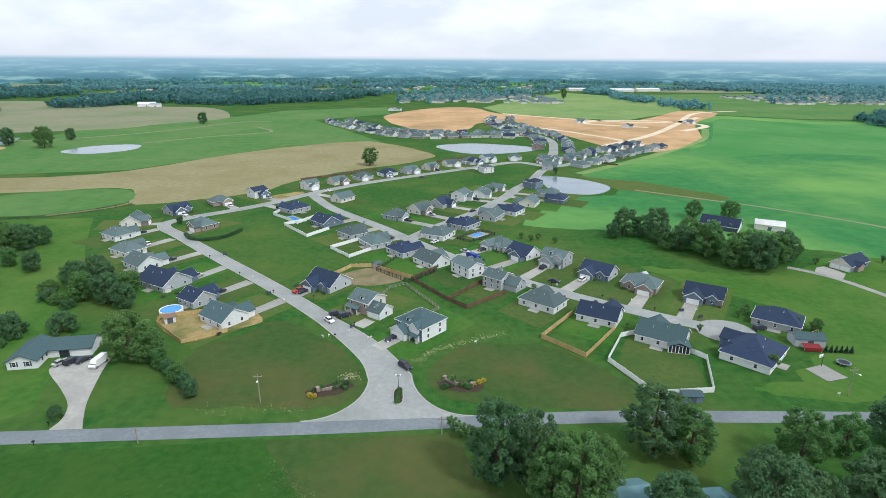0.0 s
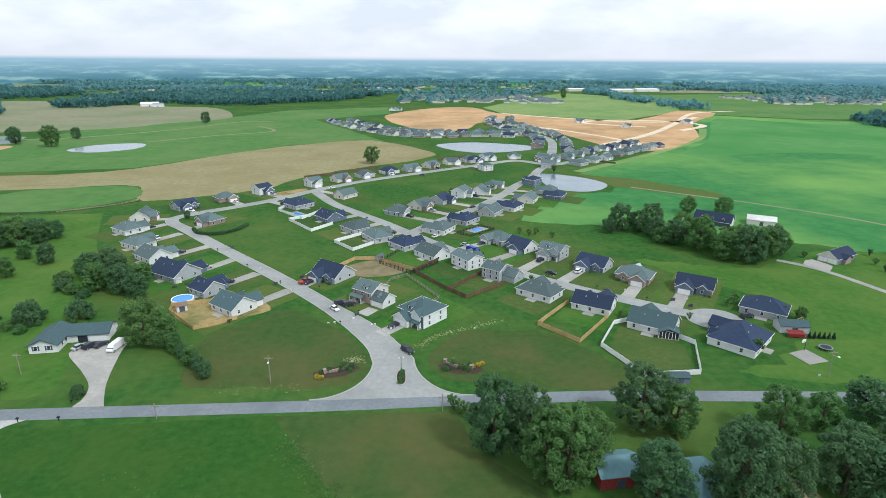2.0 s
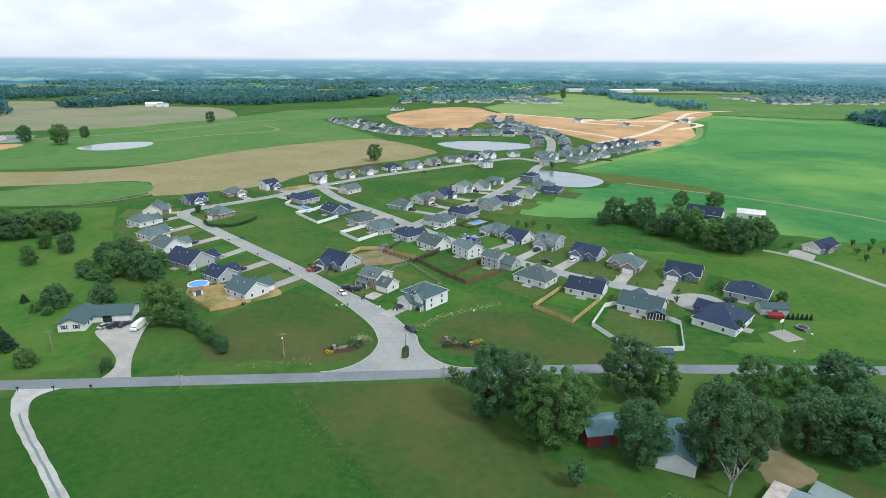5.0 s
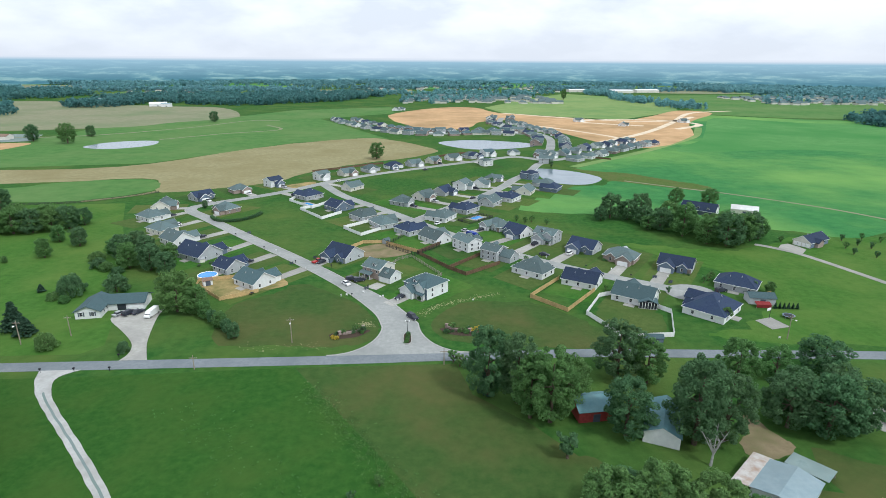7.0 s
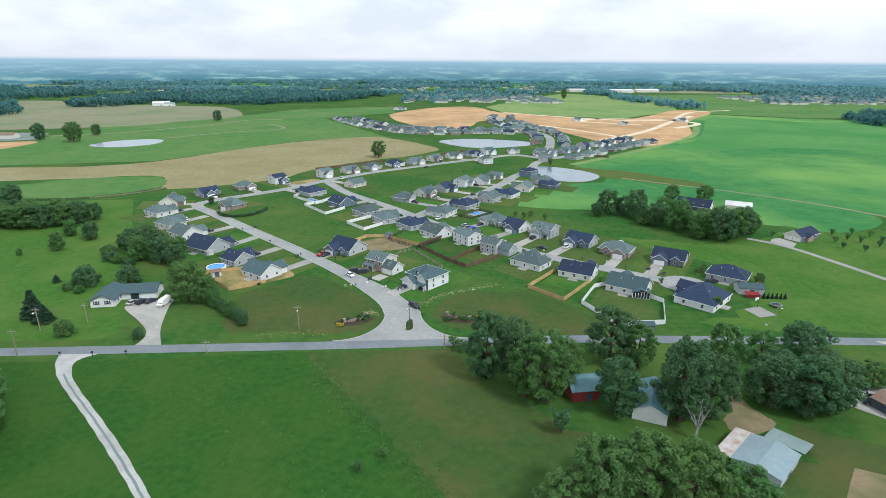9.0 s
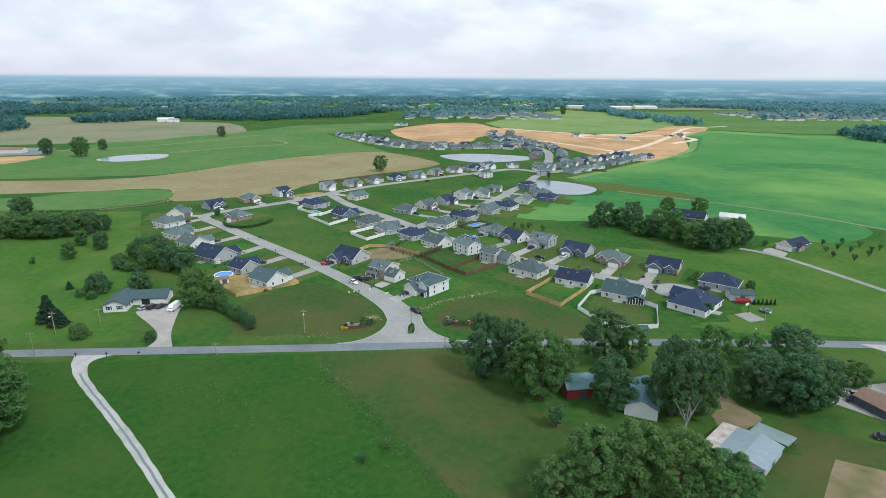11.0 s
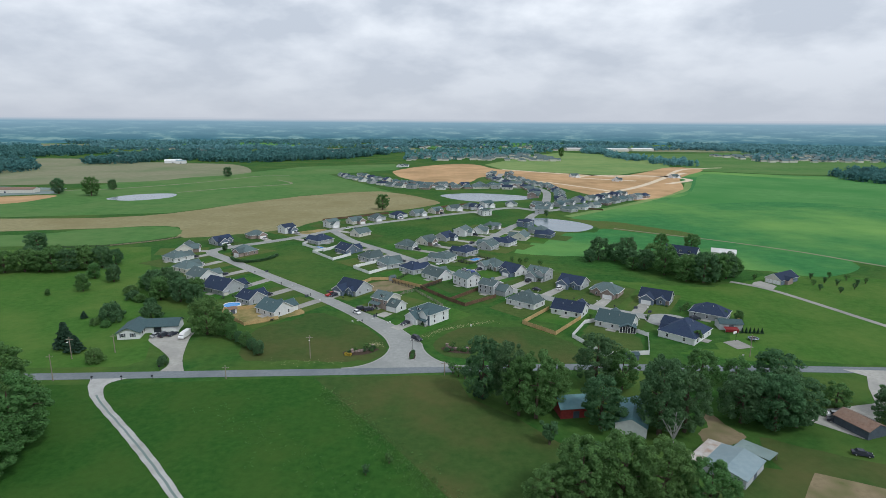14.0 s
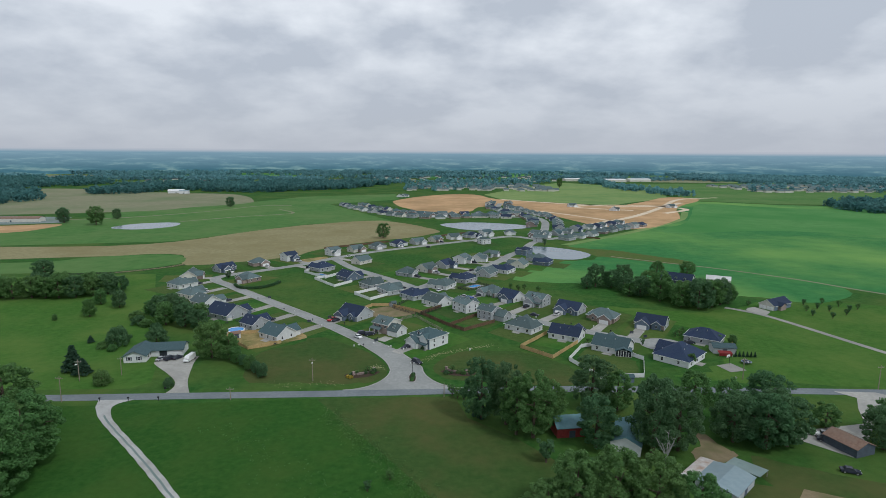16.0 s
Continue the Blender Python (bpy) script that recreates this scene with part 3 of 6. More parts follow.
patch("driveway", [(146, -4.5), (150, -10), (144, -18), (138, -28), (112, -32), (110, -36), (119, -47), (124, -44), (136, -33), (150, -20), (166, -12), (160, -6)], 0.07, CONCRETE, "pale concrete driveway forking from the road", "driveway", False)
patch("driveway", [(176.5, 98.5), (180.5, 103), (185, 104.5), (187, 100), (187.8, 95), (184, 91), (180.8, 88), (178.5, 93)], 0.095, CONCRETE, "pale concrete forecourt before a garage", "driveway", False)
patch("ball_field", [(-405, 402), (-386, 448), (-395, 474), (-440, 462), (-520, 440), (-500, 395)], 0.06, DIRT, "reddish bare soil ball field", "ground", True, 4)
patch("gravel_lot", [(-448, 470), (-400, 488), (-420, 544), (-506, 560), (-600, 540), (-560, 470)], 0.07, GREYLOT, "flat grey gravel lot beside the pasture", "ground", False)
patch("concrete_pad", [(118.2, 21.1), (119.9, 14.0), (127.0, 15.6), (125.0, 23.2)], 0.12, CONCRETE, "square concrete basketball pad in the grass", "court", False)
patch("worn_yard", [(76, -47), (76.5, -42), (81, -38), (82.5, -32), (85.5, -33), (86.5, -39), (88, -44), (84, -48)], 0.05, SANDY, "worn dry soil between the barn and trees", "ground", True, 4, ragged=0.8)
patch("sand_patch", [(95.5, -60.5), (102, -64), (109, -68), (104, -76), (98, -83), (90, -78), (83.5, -73), (90, -66)], 0.06, SANDY, "bare sandy patch in the grass", "ground", False)

# ---- houses ----
WINDOW_FRAME = Shape().box(-0.55, 0.55, -0.06, 0, 0, 1.5).mesh("window", WHITE)
WINDOW_PANE = Shape().box(-0.45, 0.45, -0.075, -0.02, 0.1, 0.72).box(-0.45, 0.45, -0.075, -0.02, 0.78, 1.4).mesh("pane", GLASS)
DOOR_LEAF = Shape().box(-0.5, 0.5, -0.06, 0, 0, 2.1).mesh("door", SIDING["dark"])
GARAGE_LEAF = Shape()
for row in range(4):
    GARAGE_LEAF.box(-2.4, 2.4, -0.07, 0, row * 0.54, row * 0.54 + 0.5)
GARAGE_LEAF.box(-2.45, 2.45, -0.03, 0, 0, 2.2)
GARAGE_LEAF = GARAGE_LEAF.mesh("garage_door", WHITE)
VENT = Shape().tube((0, 0, 0), (0, 0, 0.6), 0.12, 0.12, 6).box(-0.25, 0.25, -0.25, 0.25, -0.3, 0.05).mesh("roof_vent", STEEL)
ROOF_NAMES = {"navy": (NAVY, "slate-blue"), "grey": (GREYROOF, "grey-green"), "teal": (TEALROOF, "blue-green"), "brown": (BROWNROOF, "brown")}


def window(house, x, y, z, turn):
    w = part("window", WINDOW_FRAME, None, house, "", pose(x, y, z, 0, 0, turn))
    part("pane", WINDOW_PANE, None, w)


def house(x, y, turn, w=14.0, d=11.0, floors=1, roof="grey", wall="white", style="hip", wing=1, porch=False, detail=2, label="", pitch=0.0, ell=0, dormers=()):
    """A dwelling whose front looks along its own -y. style: gable or hip main roof. wing: side of the garage wing (0: none)."""
    pitch = pitch or (0.46 if floors > 1 else 0.66)
    material, tone = ROOF_NAMES[roof]
    top = 2.25 * floors + 0.55
    h = d / 2 * pitch
    storeys = "two-storey" if floors > 1 else "single-storey"
    ob = tagged(place("house", x, y, turn, 0.0, 0.9), label or f"{storeys} {wall} house with {tone} {style} roof", "house", "houses of the estate")
    body = Shape().box(-w / 2, w / 2, -d / 2, d / 2, -0.2, top)
    over = 0.45
    cover = Shape()
    if style == "gable":
        body.wedge(-w / 2, w / 2, -d / 2, d / 2, top, h - 0.12)
        cover.gable(-w / 2 - over, w / 2 + over, -d / 2 - over, d / 2 + over, top + 0.1 - over * pitch * 0.3, h + over * 0.3)
    else:
        cover.hip(-w / 2 - over, w / 2 + over, -d / 2 - over, d / 2 + over, top + 0.12, h)
    part("wall", body, SIDING[wall], ob)
    part("roof", cover, material, ob, f"{tone} shingle roof")
    if style == "gable" and detail:
        for s in (-1, 1):
            e = s * (w / 2 + over + 0.03)
            part("rake_trim", Shape().add([(e, -d / 2 - over, top - 0.35), (e, 0, top + h - 0.05), (e, d / 2 + over, top - 0.35), (e, -d / 2 - over, top + 0.0), (e, 0, top + h + 0.22), (e, d / 2 + over, top + 0.0)],
                                          [(0, 1, 4, 3), (1, 2, 5, 4)]), WHITE, ob, "white gable trim")
    if detail:
        e, z = d / 2 + over + 0.03, top + (0.1 if style == "hip" else -0.06)
        for q in (-1, 1):
            part("gutter", Shape().box(-w / 2 - over, w / 2 + over, q * e - 0.05, q * e + 0.05, z - 0.14, z + 0.05), WHITE, ob, "white eaves gutter")
            if style == "hip":
                e2 = q * (w / 2 + over + 0.03)
                part("gutter", Shape().box(e2 - 0.05, e2 + 0.05, -d / 2 - over, d / 2 + over, z - 0.14, z + 0.05), WHITE, ob, "white eaves gutter")
    front = -d / 2
    if detail > 1 and floors > 1:  # a dormer in the front roof slope
        dx, z = (wing or 1) * w * 0.1, top + 0.45
        part("dormer", Shape().box(dx - 0.9, dx + 0.9, front + 0.9, front + 3.0, z, z + 1.2).wedge_y(dx - 0.9, dx + 0.9, front + 0.9, front + 3.2, z + 1.2, 0.75), SIDING["white"], ob, "white gabled dormer")
        part("dormer_roof", Shape().gable_y(dx - 1.15, dx + 1.15, front + 0.6, front + 3.8, z + 1.22, 0.85), material, ob)
        part("dormer_window", Shape().box(dx - 0.4, dx + 0.4, front + 0.84, front + 0.9, z + 0.25, z + 1.15), GLASS, ob)
    for dx in dormers:
        z = top + 0.9
        part("dormer", Shape().box(dx - 0.8, dx + 0.8, front + 1.0, front + 3.2, z - 0.6, z + 1.0).wedge_y(dx - 0.8, dx + 0.8, front + 1.0, front + 3.4, z + 1.0, 0.7), SIDING["white"], ob, "white gabled dormer")
        part("dormer_roof", Shape().gable_y(dx - 1.05, dx + 1.05, front + 0.75, front + 4.0, z + 1.02, 0.8), material, ob)
        part("dormer_window", Shape().box(dx - 0.4, dx + 0.4, front + 0.94, front + 1.0, z, z + 0.95), GLASS, ob)
    if ell:  # a lower garage block at one end, its ridge along the street
        xa, xb = sorted((ell * w / 2, ell * (w / 2 + 6.4)))
        part("side_wing", Shape().box(xa, xb, front - 0.6, front + 7.2, -0.2, 2.9).wedge(xa, xb, front - 0.6, front + 7.2, 2.9, 2.5), SIDING["white" if wall == "cream" else wall], ob)
        part("side_roof", Shape().gable(xa - 0.1, xb + 0.4, front - 1.0, front + 7.6, 2.85, 2.75) if ell > 0 else Shape().gable(xa - 0.4, xb + 0.1, front - 1.0, front + 7.6, 2.85, 2.75), material, ob)
        e = ell * (w / 2 + 6.83)
        part("rake_trim", Shape().add([(e, front - 1.0, 2.5), (e, front + 3.3, 5.35), (e, front + 7.6, 2.5), (e, front - 1.0, 2.85), (e, front + 3.3, 5.65), (e, front + 7.6, 2.85)], [(0, 1, 4, 3), (1, 2, 5, 4)]), WHITE, ob, "white gable trim")
        part("garage_door", GARAGE_LEAF, None, ob, "white panelled garage door", pose((xa + xb) / 2, front - 0.61, 0))
        window(ob, ell * (w / 2 + 6.4), front + 3.3, 0.9, 90 * ell)
        mid = (xa + xb) / 2
        part("dormer", Shape().box(mid - 0.8, mid + 0.8, front + 0.6, front + 2.4, 3.2, 4.5).wedge_y(mid - 0.8, mid + 0.8, front + 0.6, front + 2.6, 4.5, 0.7), SIDING["white"], ob, "white gabled dormer")
        part("dormer_roof", Shape().gable_y(mid - 1.05, mid + 1.05, front + 0.35, front + 3.2, 4.52, 0.8), material, ob)
    if wing:
        ww, wd = 7.0, 3.6
        cx = wing * (w / 2 - ww / 2 - 0.9)
        wh = ww / 2 * 0.75
        wt = min(top, 3.0)
        wbody = Shape().box(cx - ww / 2, cx + ww / 2, front - wd, front + 0.5, -0.2, wt).wedge_y(cx - ww / 2, cx + ww / 2, front - wd, front + 1.5, wt, wh - 0.1)
        g = part("garage_wing", wbody, SIDING["brick" if wall in ("cream", "brick") else "blue" if roof == "navy" else wall], ob)
        part("garage_roof", Shape().gable_y(cx - ww / 2 - 0.4, cx + ww / 2 + 0.4, front - wd - 0.4, front + d * 0.42, wt + 0.02, wh), material, ob)
        if detail:
            e = front - wd - 0.43
            part("gable_trim", Shape().add([(cx - ww / 2 - 0.4, e, wt - 0.3), (cx, e, wt + wh - 0.3), (cx + ww / 2 + 0.4, e, wt - 0.3), (cx - ww / 2 - 0.4, e, wt + 0.05), (cx, e, wt + wh + 0.08), (cx + ww / 2 + 0.4, e, wt + 0.05)],
                                           [(0, 1, 4, 3), (1, 2, 5, 4)]), WHITE, ob, "white gable trim")
        part("garage_door", GARAGE_LEAF, None, ob, "white panelled garage door", pose(cx, front - wd - 0.01, 0, 0, 0, 0))
        if detail > 1:  # a smaller gable over the front room
            sx, sw, sh = -wing * w * 0.24, 4.4, 1.9
            part("front_gable", Shape().box(sx - sw / 2, sx + sw / 2, front - 0.9, front + 0.4, -0.2, top).wedge_y(sx - sw / 2, sx + sw / 2, front - 0.9, front + 1.4, top, sh - 0.1), SIDING["blue" if roof == "navy" else wall], ob)
            part("front_gable_roof", Shape().gable_y(sx - sw / 2 - 0.3, sx + sw / 2 + 0.3, front - 1.25, front + d * 0.3, top + 0.02, sh), material, ob)
            e = front - 1.28
            part("gable_trim", Shape().add([(sx - sw / 2 - 0.3, e, top - 0.25), (sx, e, top + sh - 0.25), (sx + sw / 2 + 0.3, e, top - 0.25), (sx - sw / 2 - 0.3, e, top + 0.05), (sx, e, top + sh + 0.08), (sx + sw / 2 + 0.3, e, top + 0.05)],
                                           [(0, 1, 4, 3), (1, 2, 5, 4)]), WHITE, ob, "white gable trim")
            window(ob, sx, front - 0.9, 0.9, 0)
    if detail > 1:
        face = ("brick", "blue", "dark", "grey", "brick")[int(abs(x * 7 + y)) % 5]
        part("front_facing", Shape().box(-w / 2 + 0.02, w / 2 - 0.02, front - 0.03, front, 0, top - 0.05), SIDING[face], ob, f"{face} front facing")
    if detail:
        part("door", DOOR_LEAF, None, ob, "dark front door", pose(-wing * 0.9 - ell * 2.6, front - 0.03, 0.1, 0, 0, 0))
        for level in range(floors):
            z = 0.8 + 2.2 * level
            xs = (-0.34, 0.0, 0.34) if detail > 1 else (-0.25, 0.25)
            for f in xs:
                window(ob, f * w, d / 2, z, 180)
                if level:
                    window(ob, f * w, front - 0.03, z, 0)
            for f in (-0.25, 0.22) if detail > 1 else (0.1,):
                window(ob, w / 2, f * d, z, 90)
                window(ob, -w / 2, f * d, z, -90)
        if detail > 1:
            part("roof_vent", VENT, None, ob, "", pose(w * 0.18, d * 0.2, top + h * 0.62))
            part("roof_vent", VENT, None, ob, "", pose(-w * 0.1, d * 0.14, top + h * 0.75))
            part("patio", Shape().box(-2.2, 2.2, d / 2, d / 2 + 3, -0.1, 0.12), CONCRETE, ob, "concrete patio slab")
    if porch:
        wing = wing or ell
        px = -wing * w * 0.2
        part("porch_roof", Shape().add([(px - 3.4, front - 2.4, 2.5), (px + 3.4, front - 2.4, 2.5), (px + 3.4, front + 0.1, 3.3), (px - 3.4, front + 0.1, 3.3), (px - 3.4, front - 2.4, 2.3), (px + 3.4, front - 2.4, 2.3), (px + 3.4, front + 0.1, 3.1), (px - 3.4, front + 0.1, 3.1)],
                                       [(0, 1, 2, 3), (7, 6, 5, 4), (0, 4, 5, 1), (1, 5, 6, 2), (3, 7, 4, 0)]), material, ob)
        part("porch_floor", Shape().box(px - 3.3, px + 3.3, front - 2.3, front, -0.1, 0.25), CONCRETE, ob)
        for e in (-3.1, 0, 3.1):
            part("porch_post", Shape().box(px + e - 0.12, px + e + 0.12, front - 2.3, front - 2.06, 0.2, 2.4), WHITE, ob)
    return ob


def facing(x, y, key):
    """The turn by which a house looks at its street, the street's nearest place, and the distance."""
    q = min(LINES[key], key=lambda p: (p[0] - x) ** 2 + (p[1] - y) ** 2)
    dx, dy = q[0] - x, q[1] - y
    return math.degrees(math.atan2(dy, dx)) + 90, math.hypot(dx, dy)


def driveway(x, y, turn, reach, w, d, wing):
    cx = wing * (w / 2 - 4.1)
    m = pose(x, y, 0, 0, 0, turn)
    cx *= 0.9
    y0, y1 = -d * 0.45 - 2.2, -max(reach - 3.2, d / 2 + 3)
    pts = [m @ Vector(p) for p in ((cx - 2.3, y0, 0), (cx + 2.3, y0, 0), (cx + 2.6, y1, 0), (cx - 2.6, y1, 0))]
    s = Shape()
    s.add([(p.x, p.y, 0.07 + dz) for dz in (0, -0.1) for p in pts], [(3, 2, 1, 0), (0, 1, 5, 4), (1, 2, 6, 5), (2, 3, 7, 6), (3, 0, 4, 7)])
    s.f[0] = s.f[0][::-1]
    lone("driveway", s, CONCRETE, "pale concrete driveway to a garage", "driveway", "structure", "driveways")


lot_rng = random.Random(21)
LOTS, PARKED, SHRUBS = [], [], []


def lot(x, y, turn, reach, half=9.5, deep=17):
    """A house's own mown lawn, a slightly uneven rectangle from the kerb to the back of the plot."""
    m = pose(x, y, 0, 0, 0, turn)
    f = lot_rng.uniform
    pts = [m @ Vector(p) for p in ((-half + f(-1, 1), -reach + 4.2, 0), (half + f(-1, 1), -reach + 4.2, 0), (half + f(-1, 1), deep + f(-2, 2), 0), (-half + f(-1, 1), deep + f(-2, 2), 0))]
    LOTS.append(1)
    patch("lawn", [(p.x, p.y) for p in pts], 0.0213 + 0.00045 * len(LOTS), lot_rng.choice(LAWNS), "mown house lawn, patchy green", "lawn", False)


def row(key, homes):
    for x, y, w, d, floors, roof, wall, style, wing, detail, *more in homes:
        turn, reach = facing(x, y, key)
        turn += 12 if key == "A" else 0
        house(x, y, turn, w, d, floors, roof, wall, style, wing, porch=floors > 1 and detail > 1, detail=detail, ell=more[0] if more else 0)
        lot(x, y, turn, reach)
        m = pose(x, y, 0, 0, 0, turn)
        if wing:
            driveway(x, y, turn, reach, w, d, wing)
            if reach > 15 and lot_rng.random() < 0.45:
                p = m @ Vector((wing * (w / 2 - 4.1) * 0.9 + lot_rng.uniform(-0.7, 0.7), -d * 0.45 - 5.2, 0))
                PARKED.append((p.x, p.y, turn + 90 + lot_rng.choice((0, 180)), lot_rng.choice(("dark", "silver", "white", "dark", "dark")), lot_rng.choice(("car", "suv", "pickup"))))
        elif more:
            driveway(x, y, turn, reach, w + 14.6, d, more[0])
        for _ in range(lot_rng.choice((0, 2, 3, 4)) if detail > 1 else 0):
            p = m @ Vector((-wing * lot_rng.uniform(0.4, w * 0.42), -d * 0.45 - lot_rng.uniform(0.9, 1.6), 0))
            SHRUBS.append((p.x, p.y, lot_rng.uniform(0.22, 0.42)))


row("A", [
    (-59.5, 63, 13.5, 11.5, 1, "teal", "white", "gable", -1, 2),
    (-74, 79, 10.5, 10, 1, "navy", "grey", "gable", 1, 2),
    (-92.5, 97.5, 17.5, 14, 1, "navy", "grey", "gable", -1, 2),
    (-110, 119, 14.5, 11.5, 1, "grey", "white", "gable", -1, 2),
    (-124, 137, 14, 11, 1, "grey", "cream", "hip", 1, 2),
    (-140, 162, 14, 11, 1, "grey", "white", "hip", -1, 2),
    (-143, 187, 14, 11, 1, "grey", "cream", "gable", -1, 2),
    (-104, 178, 14, 11, 1, "grey", "brick", "hip", 1, 2)])
row("A", [
    (-28, 93, 14.5, 13, 1, "navy", "grey", "gable", -1, 2),
    (-11.5, 70.5, 10, 10.5, 2, "grey", "cream", "gable", 0, 2, 1),
    (7.2, 51.5, 13, 13, 2, "teal", "white", "hip", -1, 2)])
row("B", [
    (-129, 210, 14, 10, 1, "navy", "grey", "gable", -1, 2),
    (-111, 230, 13, 10, 1, "grey", "brick", "hip", 1, 1),
    (-93, 249, 11, 10, 2, "navy", "white", "gable", 1, 1),
    (-62, 211, 15, 12, 1, "navy", "grey", "hip", 1, 2),
    (-63, 272, 11, 9, 2, "grey", "white", "gable", -1, 1),
    (-46, 288, 13, 10, 1, "grey", "cream", "gable", 1, 1),
    (-29, 304, 14, 10, 1, "grey", "grey", "hip", -1, 1),
    (-11, 318, 15, 10, 1, "navy", "white", "hip", -1, 1)])
row("B", [
    (6, 328, 13, 10, 1, "grey", "grey", "gable", 1, 1),
    (23, 343, 13, 10, 1, "grey", "cream", "gable", -1, 1),
    (41, 358, 13, 10, 1, "grey", "white", "gable", 1, 1),
    (58, 370, 14, 11, 1, "grey", "grey", "hip", 1, 1),
    (67, 328, 10, 9, 2, "grey", "white", "hip", -1, 1),
    (-37, 236, 14, 10, 1, "grey", "cream", "gable", -1, 1)])
row("C", [
    (-41, 181, 14, 11, 1, "navy", "blue", "gable", -1, 2),
    (-24.5, 159, 14, 11, 1, "grey", "grey", "hip", 1, 2),
    (-12.5, 144, 15, 11, 1, "grey", "grey", "hip", 1, 2),
    (1, 131, 14, 11, 1, "navy", "grey", "hip", -1, 2),
    (13.5, 116.5, 15, 11, 1, "grey", "white", "gable", 1, 2),
    (28, 104, 13, 9, 2, "grey", "white", "gable", 1, 2),
    (38.6, 90, 9.5, 9.5, 2, "grey", "grey", "gable", 0, 2, -1),
    (52, 70, 16, 11, 1, "grey", "white", "hip", 1, 2)])
row("C", [
    (69, 57.5, 15, 11, 1, "navy", "white", "gable", -1, 2),
    (84, 41, 16, 12, 1, "teal", "white", "gable", 1, 2),
    (47.5, 137, 14, 11, 1, "grey", "grey", "hip", -1, 2),
    (56, 125, 13, 11, 1, "navy", "white", "gable", 1, 2),
    (68.5, 114, 12, 10, 2, "grey", "grey", "gable", -1, 2),
    (82.5, 99, 14, 11, 1, "navy", "grey", "gable", -1, 2),
    (95, 85, 15, 11, 1, "grey", "brick", "hip", 1, 2),
    (114.5, 73, 15, 11, 1, "navy", "grey", "gable", -1, 2)])
row("D", [
    (-3, 193, 13, 11, 1, "grey", "grey", "hip", -1, 2),
    (11, 206, 13, 11, 1, "grey", "cream", "gable", -1, 2),
    (24, 219, 13, 11, 1, "navy", "grey", "gable", 1, 1),
    (38, 236, 13, 10, 2, "grey", "white", "gable", 1, 1),
    (51, 244, 12, 10, 1, "grey", "white", "gable", -1, 1),
    (62, 262, 13, 10, 1, "grey", "grey", "hip", 1, 1)])
row("D", [
    (20, 156, 15, 11, 1, "grey", "white", "hip", 1, 2),
    (34.5, 173, 15, 11, 1, "navy", "grey", "hip", 1, 2),
    (51, 190, 15, 11, 1, "grey", "grey", "gable", -1, 2),
    (65, 201, 15, 11, 1, "navy", "white", "hip", 1, 2),
    (79, 220, 14, 11, 1, "grey", "cream", "gable", 1, 1),
    (92.5, 270, 12, 10, 2, "navy", "blue", "hip", -1, 1),
    (98, 243, 13, 11, 1, "grey", "grey", "hip", 1, 1),
    (99.5, 228, 14, 10, 1, "navy", "blue", "hip", 1, 1)])
# the two houses at the end of the turning circle
house(107, 29, 222, 18.5, 15.5, 1, "navy", "white", "hip", -1, label="long white house with slate-blue hip roof")
house(128.5, 50.5, 140, 16, 12, 1, "navy", "grey", "hip", 0, label="grey house with broad slate-blue hip roof")

rng = random.Random(11)


def estate_row(key, offset, start, end, step, jitter=1.5):
    """Far houses along both stretches of a street."""
    line = LINES[key]
    far = side_line(line, offset)
    walked, due = 0.0, start
    for i in range(1, len(line)):
        walked += math.hypot(line[i][0] - line[i - 1][0], line[i][1] - line[i - 1][1])
        if due <= walked <= end:
            due = walked + step
            x, y = far[i]
            x, y = x + rng.uniform(-jitter, jitter), y + rng.uniform(-jitter, jitter)
            turn, _ = facing(x, y, key)
            house(x, y, turn, rng.uniform(12, 15), rng.uniform(9.5, 11), 2 if rng.random() < 0.2 else 1, rng.choice(("grey", "grey", "grey", "grey", "navy", "teal")),
                  rng.choice(("white", "grey", "cream", "grey", "brick")), rng.choice(("hip", "gable")), rng.choice((-1, 1)), False, 1)


estate_row("E", -15, 5, 260, 15)
estate_row("E", 15, 70, 260, 15)
estate_row("F", 16, 60, 420, 15)
estate_row("F", -16, 75, 420, 15)
estate_row("G", 15, 10, 340, 14)
estate_row("G", -16, 20, 340, 14)
for x, y, turn in ((410, 690, 20), (300, 640, 60), (255, 700, 10), (-20, 900, 80), (-12, 905, 70)):
    house(x, y, turn, 14, 11, 1, "grey", "white", "gable", 1, detail=1, label="newly built house on bare building-site earth")


